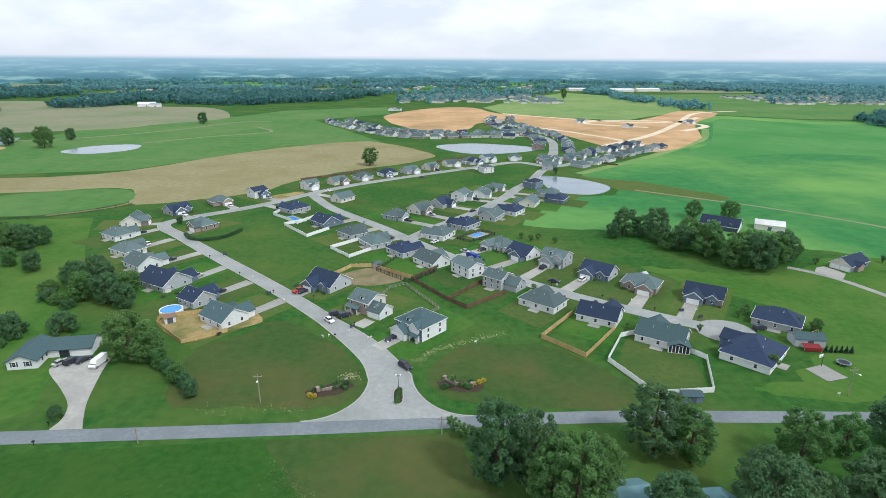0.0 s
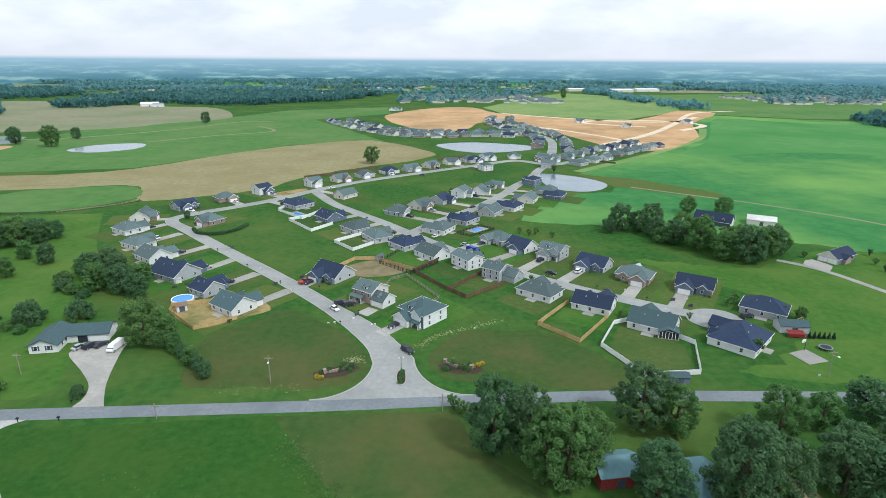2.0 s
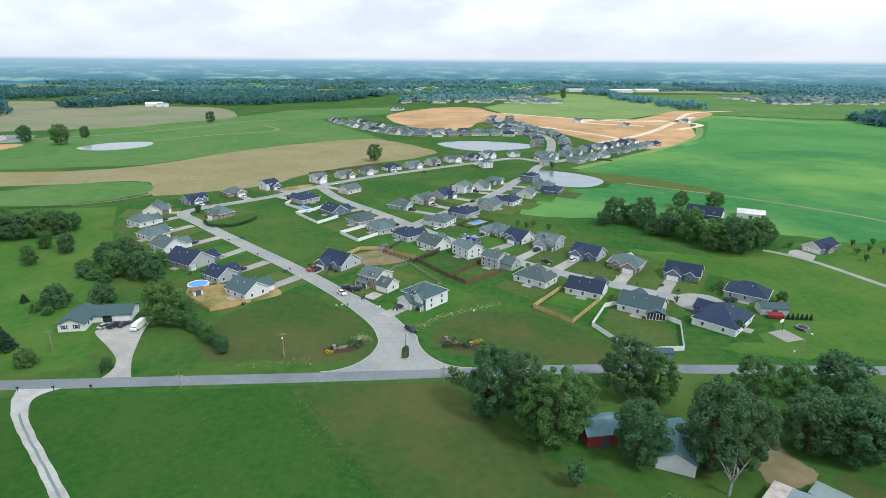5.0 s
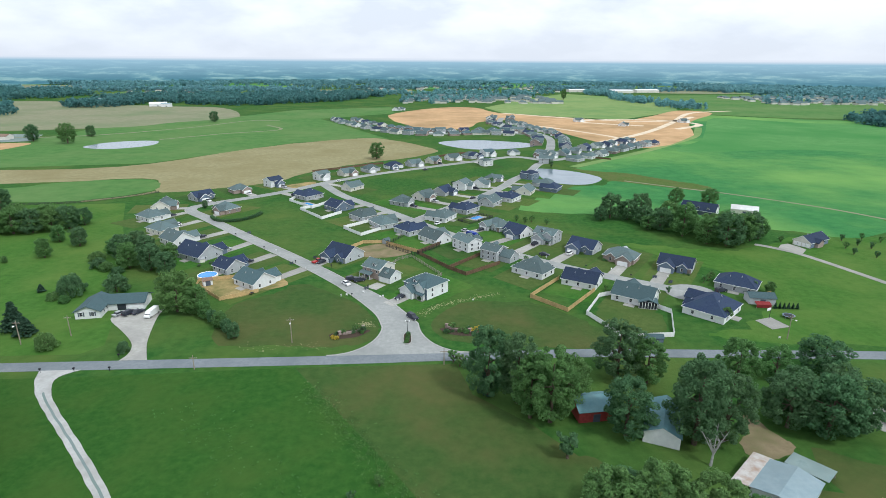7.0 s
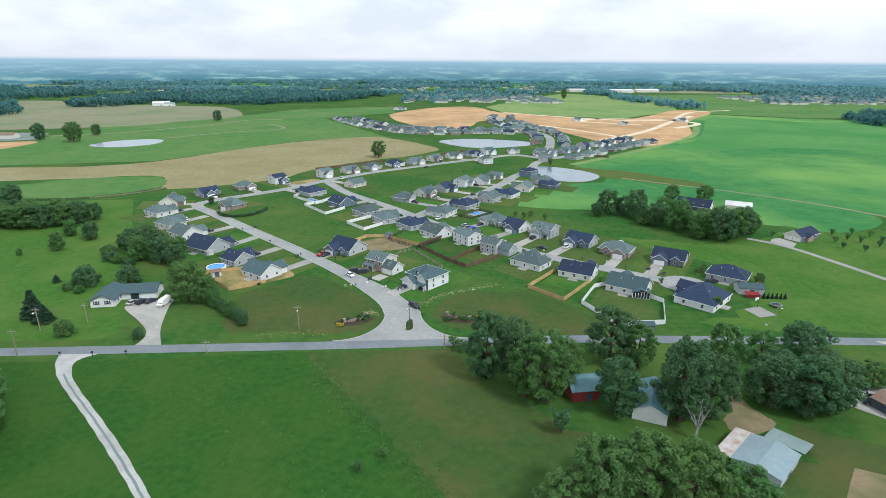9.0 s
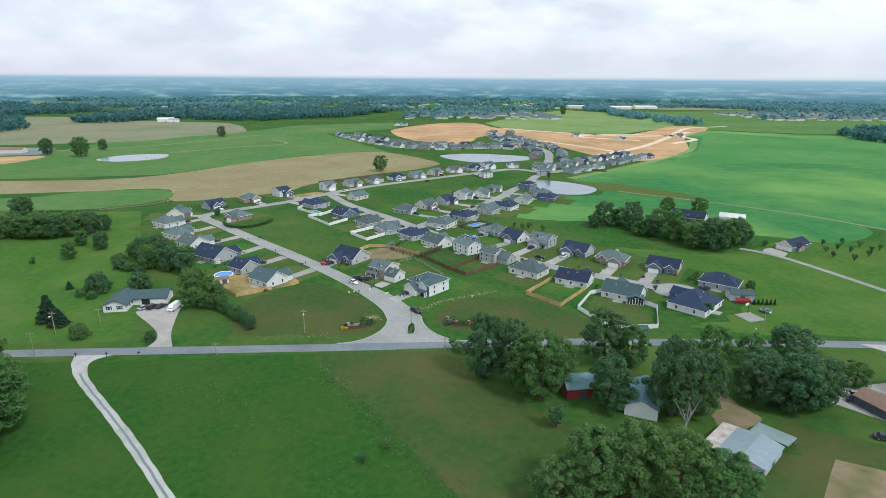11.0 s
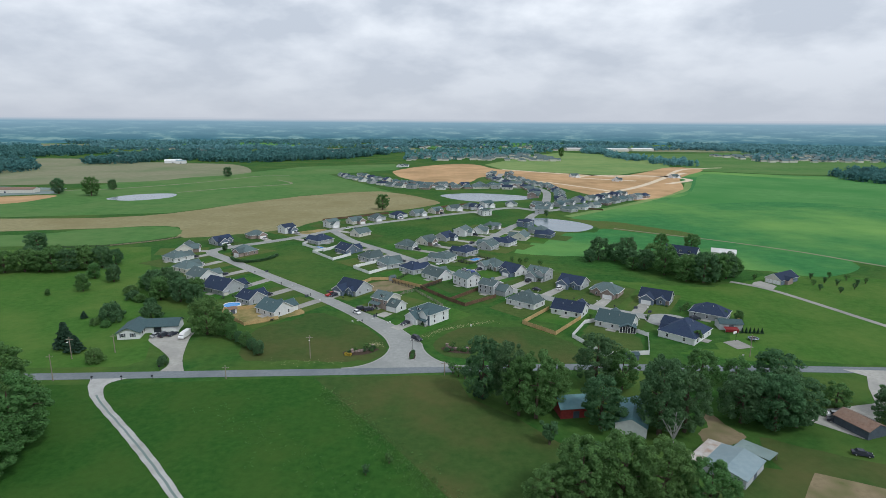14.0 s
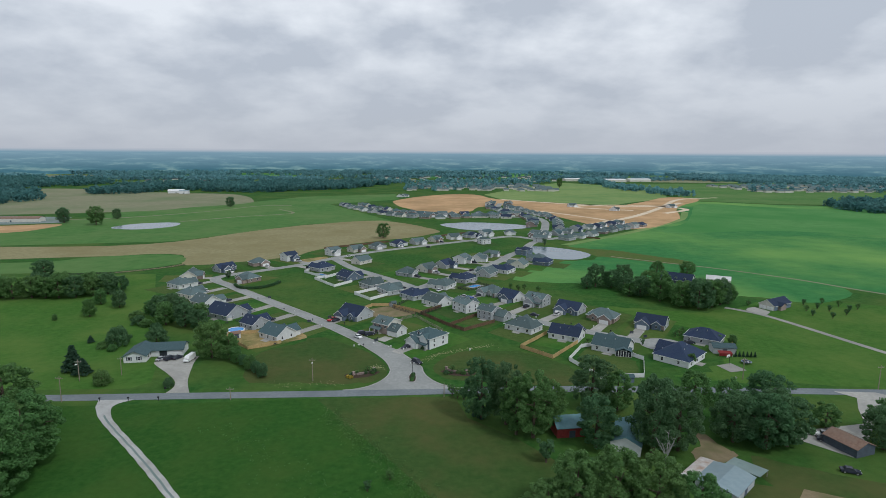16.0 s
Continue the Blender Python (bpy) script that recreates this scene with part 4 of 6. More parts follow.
# ---- farm buildings and the ranch house ----
def ranch():
    ob = tagged(place("ranch_house", -104, 40.5, 6), "low white L-shaped ranch house with blue-green roof", "house")
    part("wall", Shape().box(-8, 0, -7, 5.5, -0.2, 2.6).wedge_y(-8, 0, -7, 5.5, 2.6, 1.9).box(0, 12, -1, 7, -0.2, 2.6).wedge(0, 12, -1, 7, 2.6, 1.7), SIDING["white"], ob)
    part("roof", Shape().gable_y(-8.5, 0.5, -7.6, 6, 2.65, 2.1).gable(-4, 12.6, -1.6, 7.6, 2.62, 2.05), TEALROOF, ob, "blue-green shingle roof")
    # solid dark slab on the wall imitates the shade inside the carport
    part("carport_shade_panel", Shape().box(3.2, 6.0, -1.06, -0.9, 0, 2.2), GLASS, ob, "dark panel in place of the carport's shaded opening")
    part("garage_door", GARAGE_LEAF, None, ob, "", pose(9, -1.02, 0))
    for x in (-6, -2.4):
        window(ob, x, -7, 0.9, 0)
        part("shutter", Shape().box(x - 1.0, x - 0.6, -7.07, -7, 0.9, 2.4), SIDING["dark"], ob, "dark window shutter")
        part("shutter", Shape().box(x + 0.6, x + 1.0, -7.07, -7, 0.9, 2.4), SIDING["dark"], ob, "dark window shutter")
    for y in (-4, -1.5):
        window(ob, 0, y, 0.9, 90)


ranch()


def shed(name, x, y, turn, w, d, top, pitch, wall, roof, label, category="shed", ribs=0):
    ob = tagged(place(name, x, y, turn), label, category)
    h = d / 2 * pitch
    part("wall", Shape().box(-w / 2, w / 2, -d / 2, d / 2, -0.2, top).wedge(-w / 2, w / 2, -d / 2, d / 2, top, h - 0.1), wall, ob)
    part("roof", Shape().gable(-w / 2 - 0.3, w / 2 + 0.3, -d / 2 - 0.3, d / 2 + 0.3, top, h, 0.12), roof, ob)
    part("door", Shape().box(-0.9, 0.9, -d / 2 - 0.06, -d / 2, 0, min(2.1, top)), SIDING["dark"], ob)
    for i in range(ribs):
        e = -w / 2 + (i + 0.5) * w / ribs
        s = Shape()
        for q in (-1, 1):
            s.add([(e - 0.05, q * (d / 2 + 0.3), top + 0.02), (e + 0.05, q * (d / 2 + 0.3), top + 0.02), (e + 0.05, 0, top + h + 0.05), (e - 0.05, 0, top + h + 0.05)], [(0, 1, 2, 3)])
        part("roof_seam", s, roof, ob)
    return ob


shed("garden_shed", -77.5, 62.5, 30, 3.4, 2.6, 2.2, 0.7, SIDING["white"], BROWNROOF, "small white garden shed with brown roof")
shed("garden_shed", -10, 113, 45, 3, 2.4, 2.0, 0.7, SIDING["grey"], GREYROOF, "small grey garden shed in a fenced yard")
shed("garden_shed", 77, 7.6, -4, 5, 3, 2.0, 0.5, SIDING["blue"], TEALROOF, "blue-roofed shed behind the white fence")
shed("garden_shed", 129, 36.5, -10, 9, 5.5, 2.6, 0.5, SIDING["grey"], TEALROOF, "long grey backyard shed")
canopy = tagged(place("canopy", 127.4, 31.8, -10, 0, 0.75), "red canopy attached beside the grey shed", "canopy")
part("roof", Shape().add([(-3.5, -1.6, 1.9), (3.5, -1.6, 1.9), (3.5, 1.6, 2.4), (-3.5, 1.6, 2.4), (-3.5, -1.6, 0.4), (3.5, -1.6, 0.4)], [(0, 1, 2, 3), (4, 5, 1, 0)]), REDCLOTH, canopy)
for x in (-3.4, 3.4):
    part("post", Shape().box(x - 0.06, x + 0.06, -1.6, -1.48, 0, 1.9), STEEL, canopy)
    part("post", Shape().box(x - 0.06, x + 0.06, 1.48, 1.6, 0, 2.4), STEEL, canopy)
shed("cottage", 45.5, -28.5, 5, 9, 8, 3.0, 0.55, SIDING["red"], TEALSHEET, "red cottage with teal metal roof under trees", "house", 8)
shed("cottage", 60.8, -36, 63, 14, 8, 3.0, 0.5, SIDING["white"], TEALSHEET, "white cottage with teal metal roof under trees", "house", 10)
shed("barn", 76.5, -58.5, 40, 11.6, 9.8, 2.3, 0.2, SIDING["grey"], METALROOF, "low barn with pale metal roof", "barn", 12)


def lean_to(x, y, turn, w, d, high, low, material, label):
    ob = tagged(place("lean_to", x, y, turn), label, "shed")
    part("roof", Shape().add([(px, py, z - e) for e in (0, 0.1) for px, py, z in ((-w / 2, -d / 2, high), (w / 2, -d / 2, high), (w / 2, d / 2, low), (-w / 2, d / 2, low))],
                             [(0, 1, 2, 3), (7, 6, 5, 4), (0, 4, 5, 1), (1, 5, 6, 2), (2, 6, 7, 3), (3, 7, 4, 0)]), material, ob)
    for px in (-w / 2 + 0.2, 0, w / 2 - 0.2):
        part("post", Shape().box(px - 0.09, px + 0.09, d / 2 - 0.3, d / 2 - 0.12, 0, low - 0.05), GREYWOOD, ob)


lean_to(72.4, -53.4, 40, 12.6, 4.1, 2.35, 2.0, RUSTROOF, "rust-streaked lean-to roof beside the barn")
lean_to(85.2, -53.2, -52, 8.4, 5.8, 2.2, 1.8, TEALMETAL, "grey-green lean-to roof at the barn's end")
shed("bungalow", 121.6, -41.8, -74, 9.6, 7, 2.5, 0.45, SIDING["dark"], BROWNROOF, "brown-roofed bungalow beside a driveway", "house")
shed("barn", 197, 163, -30, 14, 10, 3.0, 0.35, SIDING["cream"], METALPALE, "open farm shed with white roof", "barn")
house(171, 165, -41, 21, 11, 1, "navy", "white", "gable", 0, pitch=0.78, dormers=(-6, 0, 6), label="large farmhouse with slate-blue roof behind trees")
home = house(196, 104, 28, 18, 9.2, 1, "navy", "cream", "gable", 0, label="brick-fronted house by the farm drive")
for y in (-2.7, 2.7):
    part("garage_door", GARAGE_LEAF, None, home, "white panelled garage door", pose(-9.02, y * 0.8, 0, 0, 0, -90) @ Matrix.Diagonal((0.8, 1, 1, 1)))
part("side_gable", Shape().box(-5, 0.5, -6.4, -4, -0.2, 2.75).wedge_y(-5, 0.5, -6.4, -2.4, 2.75, 1.6), SIDING["brick"], home)
part("side_gable_roof", Shape().gable_y(-5.4, 0.9, -6.8, -1.2, 2.78, 1.75), NAVY, home)
for x, y, turn, w, d in ((-470, 990, 15, 30, 14), (-450, 978, 10, 18, 10), (-640, 1120, 5, 20, 10), (-580, 1075, 20, 16, 9), (-330, 1078, 10, 16, 9)):
    shed("barn", x, y, turn, w, d, 5.0, 0.4, SIDING["white"], SIDING["white"] if w > 26 else METALROOF, "distant white farm building by the woods", "barn")
shed("storage_shed", -460, 500, 5, 60, 14, 4, 0.3, SIDING["cream"], BROWNROOF, "long low farm shed beyond the pasture", "barn")


# ---- fences ----
def board_panel(material, gap):
    """A boarded panel, one metre square: upright boards with recessed joints, as one solid."""
    n, front, back = 8, [], []
    for i in range(n):
        a, b = i / n, (i + 1) / n
        front += [(a, -0.012), (a + gap, -0.012), (a + gap, -0.035), (b - gap, -0.035), (b - gap, -0.012)]
    front.append((1, -0.012))
    return Shape().prism(front + [(x, -y) for x, y in front[::-1]], 0.04, 1.0).mesh("panel", material)


FENCES = {
    "vinyl": (board_panel(WHITE, 0.008), WHITE, "solid white vinyl fence round a yard"),
    "pine": (board_panel(WOOD, 0.015), WOOD, "new tan pine board fence round a yard"),
    "stained": (board_panel(BROWNWOOD, 0.015), BROWNWOOD, "reddish-brown stained board fence"),
    "black": ((0.12, 0.38, 0.64, 0.9), BLACK, "black metal railing fence round a yard"),
    "rail": ((0.25, 0.58, 0.9), GREYWOOD, "weathered wooden rail fence"),
}


def fence(kind, points, height=1.7, step=2.4):
    panel, material, label = FENCES[kind]
    ob = tagged(place("fence", *points[0]), label, "fence")
    post = Shape().box(-0.07, 0.07, -0.07, 0.07, 0, height + 0.12).mesh("post", material)
    rail = Shape().box(0, 1, -0.04, 0.04, -0.06, 0.06).mesh("rail", material)
    x0, y0 = points[0]
    for (xa, ya), (xb, yb) in zip(points, points[1:]):
        run = math.hypot(xb - xa, yb - ya)
        n = max(1, round(run / step))
        turn = math.degrees(math.atan2(yb - ya, xb - xa))
        for i in range(n):
            x, y = xa + (xb - xa) * i / n - x0, ya + (yb - ya) * i / n - y0
            if isinstance(panel, tuple):
                for r in panel:
                    part("rail", rail, None, ob, "", pose(x, y, r * height, 0, 0, turn) @ Matrix.Diagonal((run / n, 1, 1, 1)))
            else:
                part("panel", panel, None, ob, "", pose(x, y, 0, 0, 0, turn) @ Matrix.Diagonal((run / n, 1, height, 1)))
            part("post", post, None, ob, "", pose(x, y, 0, 0, 0, turn))
    part("post", post, None, ob, "", pose(points[-1][0] - x0, points[-1][1] - y0, 0))


fence("vinyl", [(77, 45.5), (71.5, 43.5), (62, 28.5), (68.5, 10), (85, 10.6), (92, 28), (88, 34)])
fence("pine", [(61, 62), (45.6, 44.2), (56.1, 31), (71.5, 49)])
fence("vinyl", [(-21, 151), (-33, 139), (-23, 125.5), (-10.7, 139.5)])
fence("vinyl", [(-52, 188), (-62.5, 180), (-47, 158), (-37.5, 171)])
fence("vinyl", [(-70, 212), (-73, 202), (-56, 182.5), (-48, 197)])
fence("pine", [(-27, 104), (-21, 113), (-12, 113), (5, 98)])
fence("black", [(-2, 124), (-10, 108), (3.5, 94), (15.5, 107)])
fence("stained", [(16, 110), (4.5, 97), (17.5, 76), (33, 93)])
fence("stained", [(17.5, 76), (24, 68), (40, 81)])
fence("rail", [(-8, 78), (-4, 88), (2, 92), (14, 68), (9, 62)], 1.4)
fence("pine", [(-82, 66), (-81, 60.5), (-68, 46.5), (-56, 54)], 1.5)
fence("pine", [(-82, 66), (-66, 70)], 1.5)
fence("black", [(-235, 196), (-201, 201), (-180, 214), (-163, 229)], 1.3, 4.8)
fence("black", [(28, 152), (42, 164), (48, 158), (34, 146), (28, 152)], 1.3)
fence("stained", [(168, 366), (184, 354)], 1.4, 4)
fence("stained", [(-74, 300), (-46, 318), (-30, 332), (-20, 336)], 1.7, 4)
fence("stained", [(20, 362), (40, 384), (64, 398)], 1.7, 4)


# ---- plants ----
def leaf_cards(centres, radii, per, size, rng, squash=0.8):
    """Leaf clumps: many small tilted cards round clump centres."""
    v, f = [], []
    for c, r in zip(centres, radii):
        p = rng.normal(size=(per, 3))
        p /= np.linalg.norm(p, axis=1)[:, None]
        n = 0.75 * p + (0, 0, 0.45) + 0.45 * rng.normal(size=(per, 3))
        n /= np.linalg.norm(n, axis=1)[:, None]
        p *= (r * rng.uniform(0.55, 1.05, per) ** 0.6)[:, None]
        p[:, 2] *= squash
        p += c
        a = np.cross(n, rng.normal(size=(per, 3)))
        a /= np.linalg.norm(a, axis=1)[:, None]
        b = np.cross(n, a)
        s = size * rng.uniform(0.6, 1.3, (per, 1))
        k = len(v) * 4
        v.append(np.stack([p - a * s - b * s * 0.6, p + a * s * 0.9 - b * s * 0.5, p + a * s * 1.1 + b * s * 0.6, p - a * s * 0.8 + b * s * 0.7], 1).reshape(-1, 3))
    v = np.concatenate(v)
    f = np.arange(len(v)).reshape(-1, 4)
    return v, f


def card_mesh(name, v, f, material):
    me = bpy.data.meshes.new(name)
    me.from_pydata(v.tolist(), [], f.tolist())
    me.materials.append(material)
    return me


def broadleaf(seed, height, spread, clumps, per, size, material, low=0.22, name="crown", puff=(0.16, 0.33), reach=0.8):
    """A trunk with limbs, and a crown of leaf clumps with gaps; unit sizes in metres."""
    rng = np.random.default_rng(seed)
    centres, radii = [], []
    mid = height * (low + 1) / 2
    half = height * (1 - low) / 2
    lobes = 1 + 0.5 * rng.normal(size=8)
    lowest = max(-1.0, (0.14 * height - mid) / half)
    for i in range(clumps):
        t = lowest + (0.92 - lowest) * min(1.0, max(0.0, (i * 0.7548777 + 0.5) % 1.0 + rng.uniform(-0.04, 0.04)))
        ang = (i * 0.5698403 % 1.0 * 2 * np.pi + rng.uniform(-0.4, 0.4)) % (2 * np.pi)
        wide = spread * (1 - abs(t) ** 2.4) ** 0.55 * (0.72 + 0.28 * np.clip(lobes[int((ang / (2 * np.pi) + 0.09 * t) * 8) % 8], 0, 1.9))
        rad = wide * reach * rng.uniform(0.35, 1.05) ** 0.5
        centres.append((np.cos(ang) * rad, np.sin(ang) * rad, mid + t * half))
        radii.append(spread * rng.uniform(*puff))
    v, f = leaf_cards(np.array(centres), radii, per, size, rng)
    v[:, 2] = np.maximum(v[:, 2], 0.06)
    trunk = Shape()
    base = height * 0.02 + 0.05
    trunk.tube((0, 0, -0.2), (0.1, 0.05, height * 0.35), base * 1.5, base, 8).tube((0.1, 0.05, height * 0.34), (0, 0, height * 0.8), base, base * 0.25, 6)
    for i in range(7):
        c = centres[2 * i]
        trunk.tube((0.05, 0.03, height * (0.25 + 0.06 * i)), (c[0] * 0.85, c[1] * 0.85, max(c[2], height * 0.35)), base * 0.5, base * 0.1, 5)
    return trunk.mesh("trunk", BARK), card_mesh(name, v, f, material)


def conifer(seed, height, spread):
    rng = np.random.default_rng(seed)
    centres, radii = [], []
    for i in range(60):
        t = (i + 0.5) / 60
        ang = i * 2.4
        rad = spread * (1 - t) ** 0.9 * rng.uniform(0.5, 1.0)
        centres.append((np.cos(ang) * rad, np.sin(ang) * rad, height * (0.08 + 0.9 * t)))
        radii.append(spread * (0.12 + 0.24 * (1 - t)))
    v, f = leaf_cards(np.array(centres), radii, 45, 0.28, rng, 0.5)
    return Shape().tube((0, 0, -0.2), (0, 0, height * 0.9), 0.22, 0.04, 7).mesh("trunk", BARK), card_mesh("crown", v, f, NEEDLE)


BIG = [broadleaf(20 + i, 13, 5.6, 62, 125, 0.22, (DARKLEAF, LEAF, DARKLEAF, LEAF)[i], (0.04, 0.1, 0.06, 0.0)[i], puff=(0.12, 0.29), reach=0.88) for i in range(4)]
TALL = [broadleaf(120 + i, 18, 6.2, 120, 140, 0.19, (DARKLEAF, LEAF, DARKLEAF, LEAF)[i], (0.04, 0.1, 0.02, 0.08)[i], puff=(0.10, 0.25), reach=0.92) for i in range(4)]
MID = [broadleaf(40 + i, 8, 3.4, 48, 110, 0.17, (LEAF, DARKLEAF, LEAF)[i], 0.0) for i in range(3)]
SMALL = [broadleaf(60 + i, 3.2, 1.3, 16, 50, 0.14, (LEAF, DARKLEAF)[i], 0.3) for i in range(2)]
BUSH = [broadleaf(80 + i, 2.6, 2.0, 44, 90, 0.10, (LEAF, DARKLEAF)[i], -0.6) for i in range(2)]
FIR = [conifer(90 + i, 8.5, 2.6) for i in range(2)]
KINDS = {"tall": (TALL, "tree", "tall leafy shade tree"), "big": (BIG, "tree", "full leafy shade tree"), "mid": (MID, "tree", "rounded leafy tree"), "small": (SMALL, "sapling", "young slender tree"),
         "bush": (BUSH, "bush", "dense rounded bush"), "fir": (FIR, "conifer", "dark conical conifer")}
plant_rng = random.Random(3)


SIZES = {"tall": (18, 6.2), "big": (13, 5.6), "mid": (8, 3.6), "bush": (2.6, 2.2), "fir": (8.5, 2.6)}


def plant(kind, x, y, size=1.0, label="", group="", variant=None, high=0, wide=0):
    meshes, name, words = KINDS[kind]
    trunk, crown = meshes[plant_rng.randrange(len(meshes)) if variant is None else variant % len(meshes)]
    ob = tagged(place(name, x, y, plant_rng.uniform(0, 360), 0.0, size), label or words + " on grass", name, group)
    if high:
        h, r = SIZES[kind]
        ob.matrix_basis = pose(x, y, 0, 0, 0, plant_rng.uniform(0, 360)) @ Matrix.Diagonal((wide / r, wide / r, high / h, 1))
    part("trunk", trunk, None, ob)
    part("crown", crown, None, ob)
    return ob


# trees between the camera and the road: place, height, half width
for x, y, h, r, v in ((21, -20, 20, 5.6, 0), (28, -23.5, 19.5, 5.2, 2), (34.5, -32, 20, 6.0, 1), (41, -26.5, 14.5, 4.8, 3), (30, -30, 17, 5.0, 1), (58, -12.5, 17, 6.6, 0), (51, -38, 15, 6.0, 2), (65, -16, 13, 5.0, 1),
                      (65.5, -42, 22, 7.0, 2), (73, -41, 18, 5.6, 0), (71, -32, 15, 5.0, 2), (88.5, -19, 14, 5.4, 1)):
    plant("tall", x, y, 1, "tall dark shade tree beside the country road", "roadside trees", v, h, r)
for x, y, h, r, v in ((102, -15, 9.5, 4.8, 1), (117, -13, 10.5, 6.4, 2), (91, -37, 14, 6.2, 0), (98, -41, 16, 6.6, 2), (105, -40, 14.5, 6.4, 0), (97, -30, 12, 5.4, 2), (108, -31, 12.5, 5.4, 0), (124, -30, 7.5, 4.0, 1), (131, -43, 12, 5.5, 2), (139, -36, 11, 5.2, 1)):
    plant("big", x, y, 1, "broad dark shade tree near the bungalow", "bungalow trees", v, h, r)
for x, y, h, r, v in ((36, -70, 16.5, 6.4, 3), (45, -70, 17, 6.4, 1), (53, -73, 17, 6.0, 3), (29, -72, 11, 5.0, 1), (61, -76, 14, 5.5, 3), (41, -62, 10, 4.6, 2)):
    plant("tall", x, y, 1, "leafy tree at the farmyard's edge", "farmyard trees", v, h, r)
for x, y, h, r, v in ((-122, -16, 18, 9.0, 1), (-108, -28, 13, 6.5, 3), (-99.5, -42, 20, 8.5, 1), (-98, -54, 20, 7.5, 3), (-112, -40, 18, 8.0, 0)):
    plant("tall", x, y, 1, "large leafy yard tree beside the lane", "lane trees", v, h, r)
plant("small", 35.1, -45.4, 2.1)
# a dead tree, bare and bleached, before the white cottage
snag = tagged(place("dead_tree", 65.6, -49.4), "bleached bare dead tree beside the cottage", "tree")
bare = random.Random(4)
part("trunk", Shape().tube((0, 0, -0.2), (0.2, 0.1, 3.2), 0.32, 0.24, 7), DEADWOOD, snag)
for i in range(7):
    turn, lean = i * 0.95, bare.uniform(0.25, 0.6)
    tip = Vector((math.cos(turn) * 6 * lean, math.sin(turn) * 6 * lean, bare.uniform(7, 10)))
    limb = Shape().tube((0.2, 0.1, 2.6 + 0.12 * i), tip, 0.15, 0.04, 5)
    for k in range(4):
        start = Vector((0.2, 0.1, 2.6)).lerp(tip, 0.4 + 0.15 * k)
        limb.tube(start, start + Vector((bare.uniform(-1.6, 1.6), bare.uniform(-1.6, 1.6), bare.uniform(0.5, 1.8))), 0.06, 0.02, 4)
    part("limb", limb, DEADWOOD, snag)
plant("fir", 20.5, -18.5, 1, "", "", 0, 7, 2.4)
for x, y in ((-5.9, -51.9), (-11.2, -56.4), (13.3, -2.1), (15, -4.5), (17, -6)):
    plant("small", x, y, 0.9 if y < -10 else 1.3)
weed_rng = np.random.default_rng(77)


def weeds(name, ends, spread, count, label):
    """Knee-high weed tufts scattered along a line."""
    (xa, ya), (xb, yb) = ends
    t = weed_rng.uniform(0, 1, count)
    c = np.stack([xa + (xb - xa) * t + weed_rng.normal(0, spread, count), ya + (yb - ya) * t + weed_rng.normal(0, spread, count), np.full(count, 0.18)], 1)
    v, f = leaf_cards(c, weed_rng.uniform(0.2, 0.5, count), 14, 0.07, weed_rng, 0.5)
    v[:, 2] = np.maximum(v[:, 2], 0.02)
    lone(name, card_mesh(name, v, f, LEAF), None, label, "weeds", "stuff")


weeds("weed_strip", ((-26, -14), (10, -72)), 2.0, 800, "strip of taller weeds between two fields")
weeds("field_weeds", ((-58, -22), (-8, -66)), 4.0, 130, "scattered weed tufts in the hayfield")
# round the ranch house
plant("big", -79.5, 37.5, 1, "large round-crowned tree beside the ranch house", "", 3, 15, 6.6)
for x, y, h, r in ((-72, 35.5, 10.3, 4.6), (-68, 31.5, 6.5, 3.0), (-61, 24, 5.8, 2.8), (-58, 21, 4.5, 2.2), (-54.5, 16.5, 5.2, 2.6), (-64.5, 28, 4.5, 2.2)):
    plant("mid", x, y, 1, "hedgerow tree along the yard edge", "hedgerow", None, h, r)
plant("fir", -125.5, 25, 1, "", "", 0, 10, 3.8)
plant("fir", -120.5, 22, 1, "", "", 1, 6.2, 3.2)
for x, y, h, r in ((-123.5, 54.5, 7.6, 5.4), (-122.5, 47, 2.8, 2.4), (-109, 57, 6.4, 5.0), (-108.6, 12.2, 5.0, 3.6), (-84.3, 8.6, 3.4, 2.0), (-128, 50, 3.0, 2.6)):
    plant("bush", x, y, 1, "large dense rounded shrub on the lawn", "lawn shrubs", None, h, r)
plant("fir", -137, 58, 1, "", "", 0, 3.2, 1.5)
for x, y, h, r in ((-98, 75, 9.5, 4.6), (-106, 80, 11.5, 5.6), (-101.5, 88, 9, 4.8), (-116, 83, 11, 5.4), (-114, 95, 10.5, 5.4), (-123.4, 93.7, 11.5, 5.4), (-122, 106, 9.5, 5.0), (-131, 101, 7, 4.0)):
    plant("mid", x, y, 1, "tree in the wooded strip behind the yards", "wooded strip", None, h, r)
for x, y, h, r in ((-134, 92, 4.2, 4.4), (-129, 84, 4.0, 4.0), (-124, 80, 3.6, 3.6), (-118, 76, 3, 3)):
    plant("bush", x, y, 1, "", "", None, h, r)
for x, y, h, r in ((-228, 138, 12, 6.4), (-220, 135, 12, 6.4), (-211, 137, 12.5, 6.4), (-203, 136, 12, 6.2), (-196, 136, 13, 6.6), (-188, 138, 12, 6.2), (-180, 141, 11, 6.0), (-174, 145, 12, 6.4), (-214, 147, 12, 6.4), (-200, 147, 12.5, 6.4), (-186, 149, 12, 6.2), (-238, 146, 12, 6.4), (-233, 184, 13, 7.0), (-250, 150, 12, 6.4), (-170, 152, 9, 4.6)):
    plant("big", x, y, 1, "tree in a dark field copse", "field copse", None, h, r)
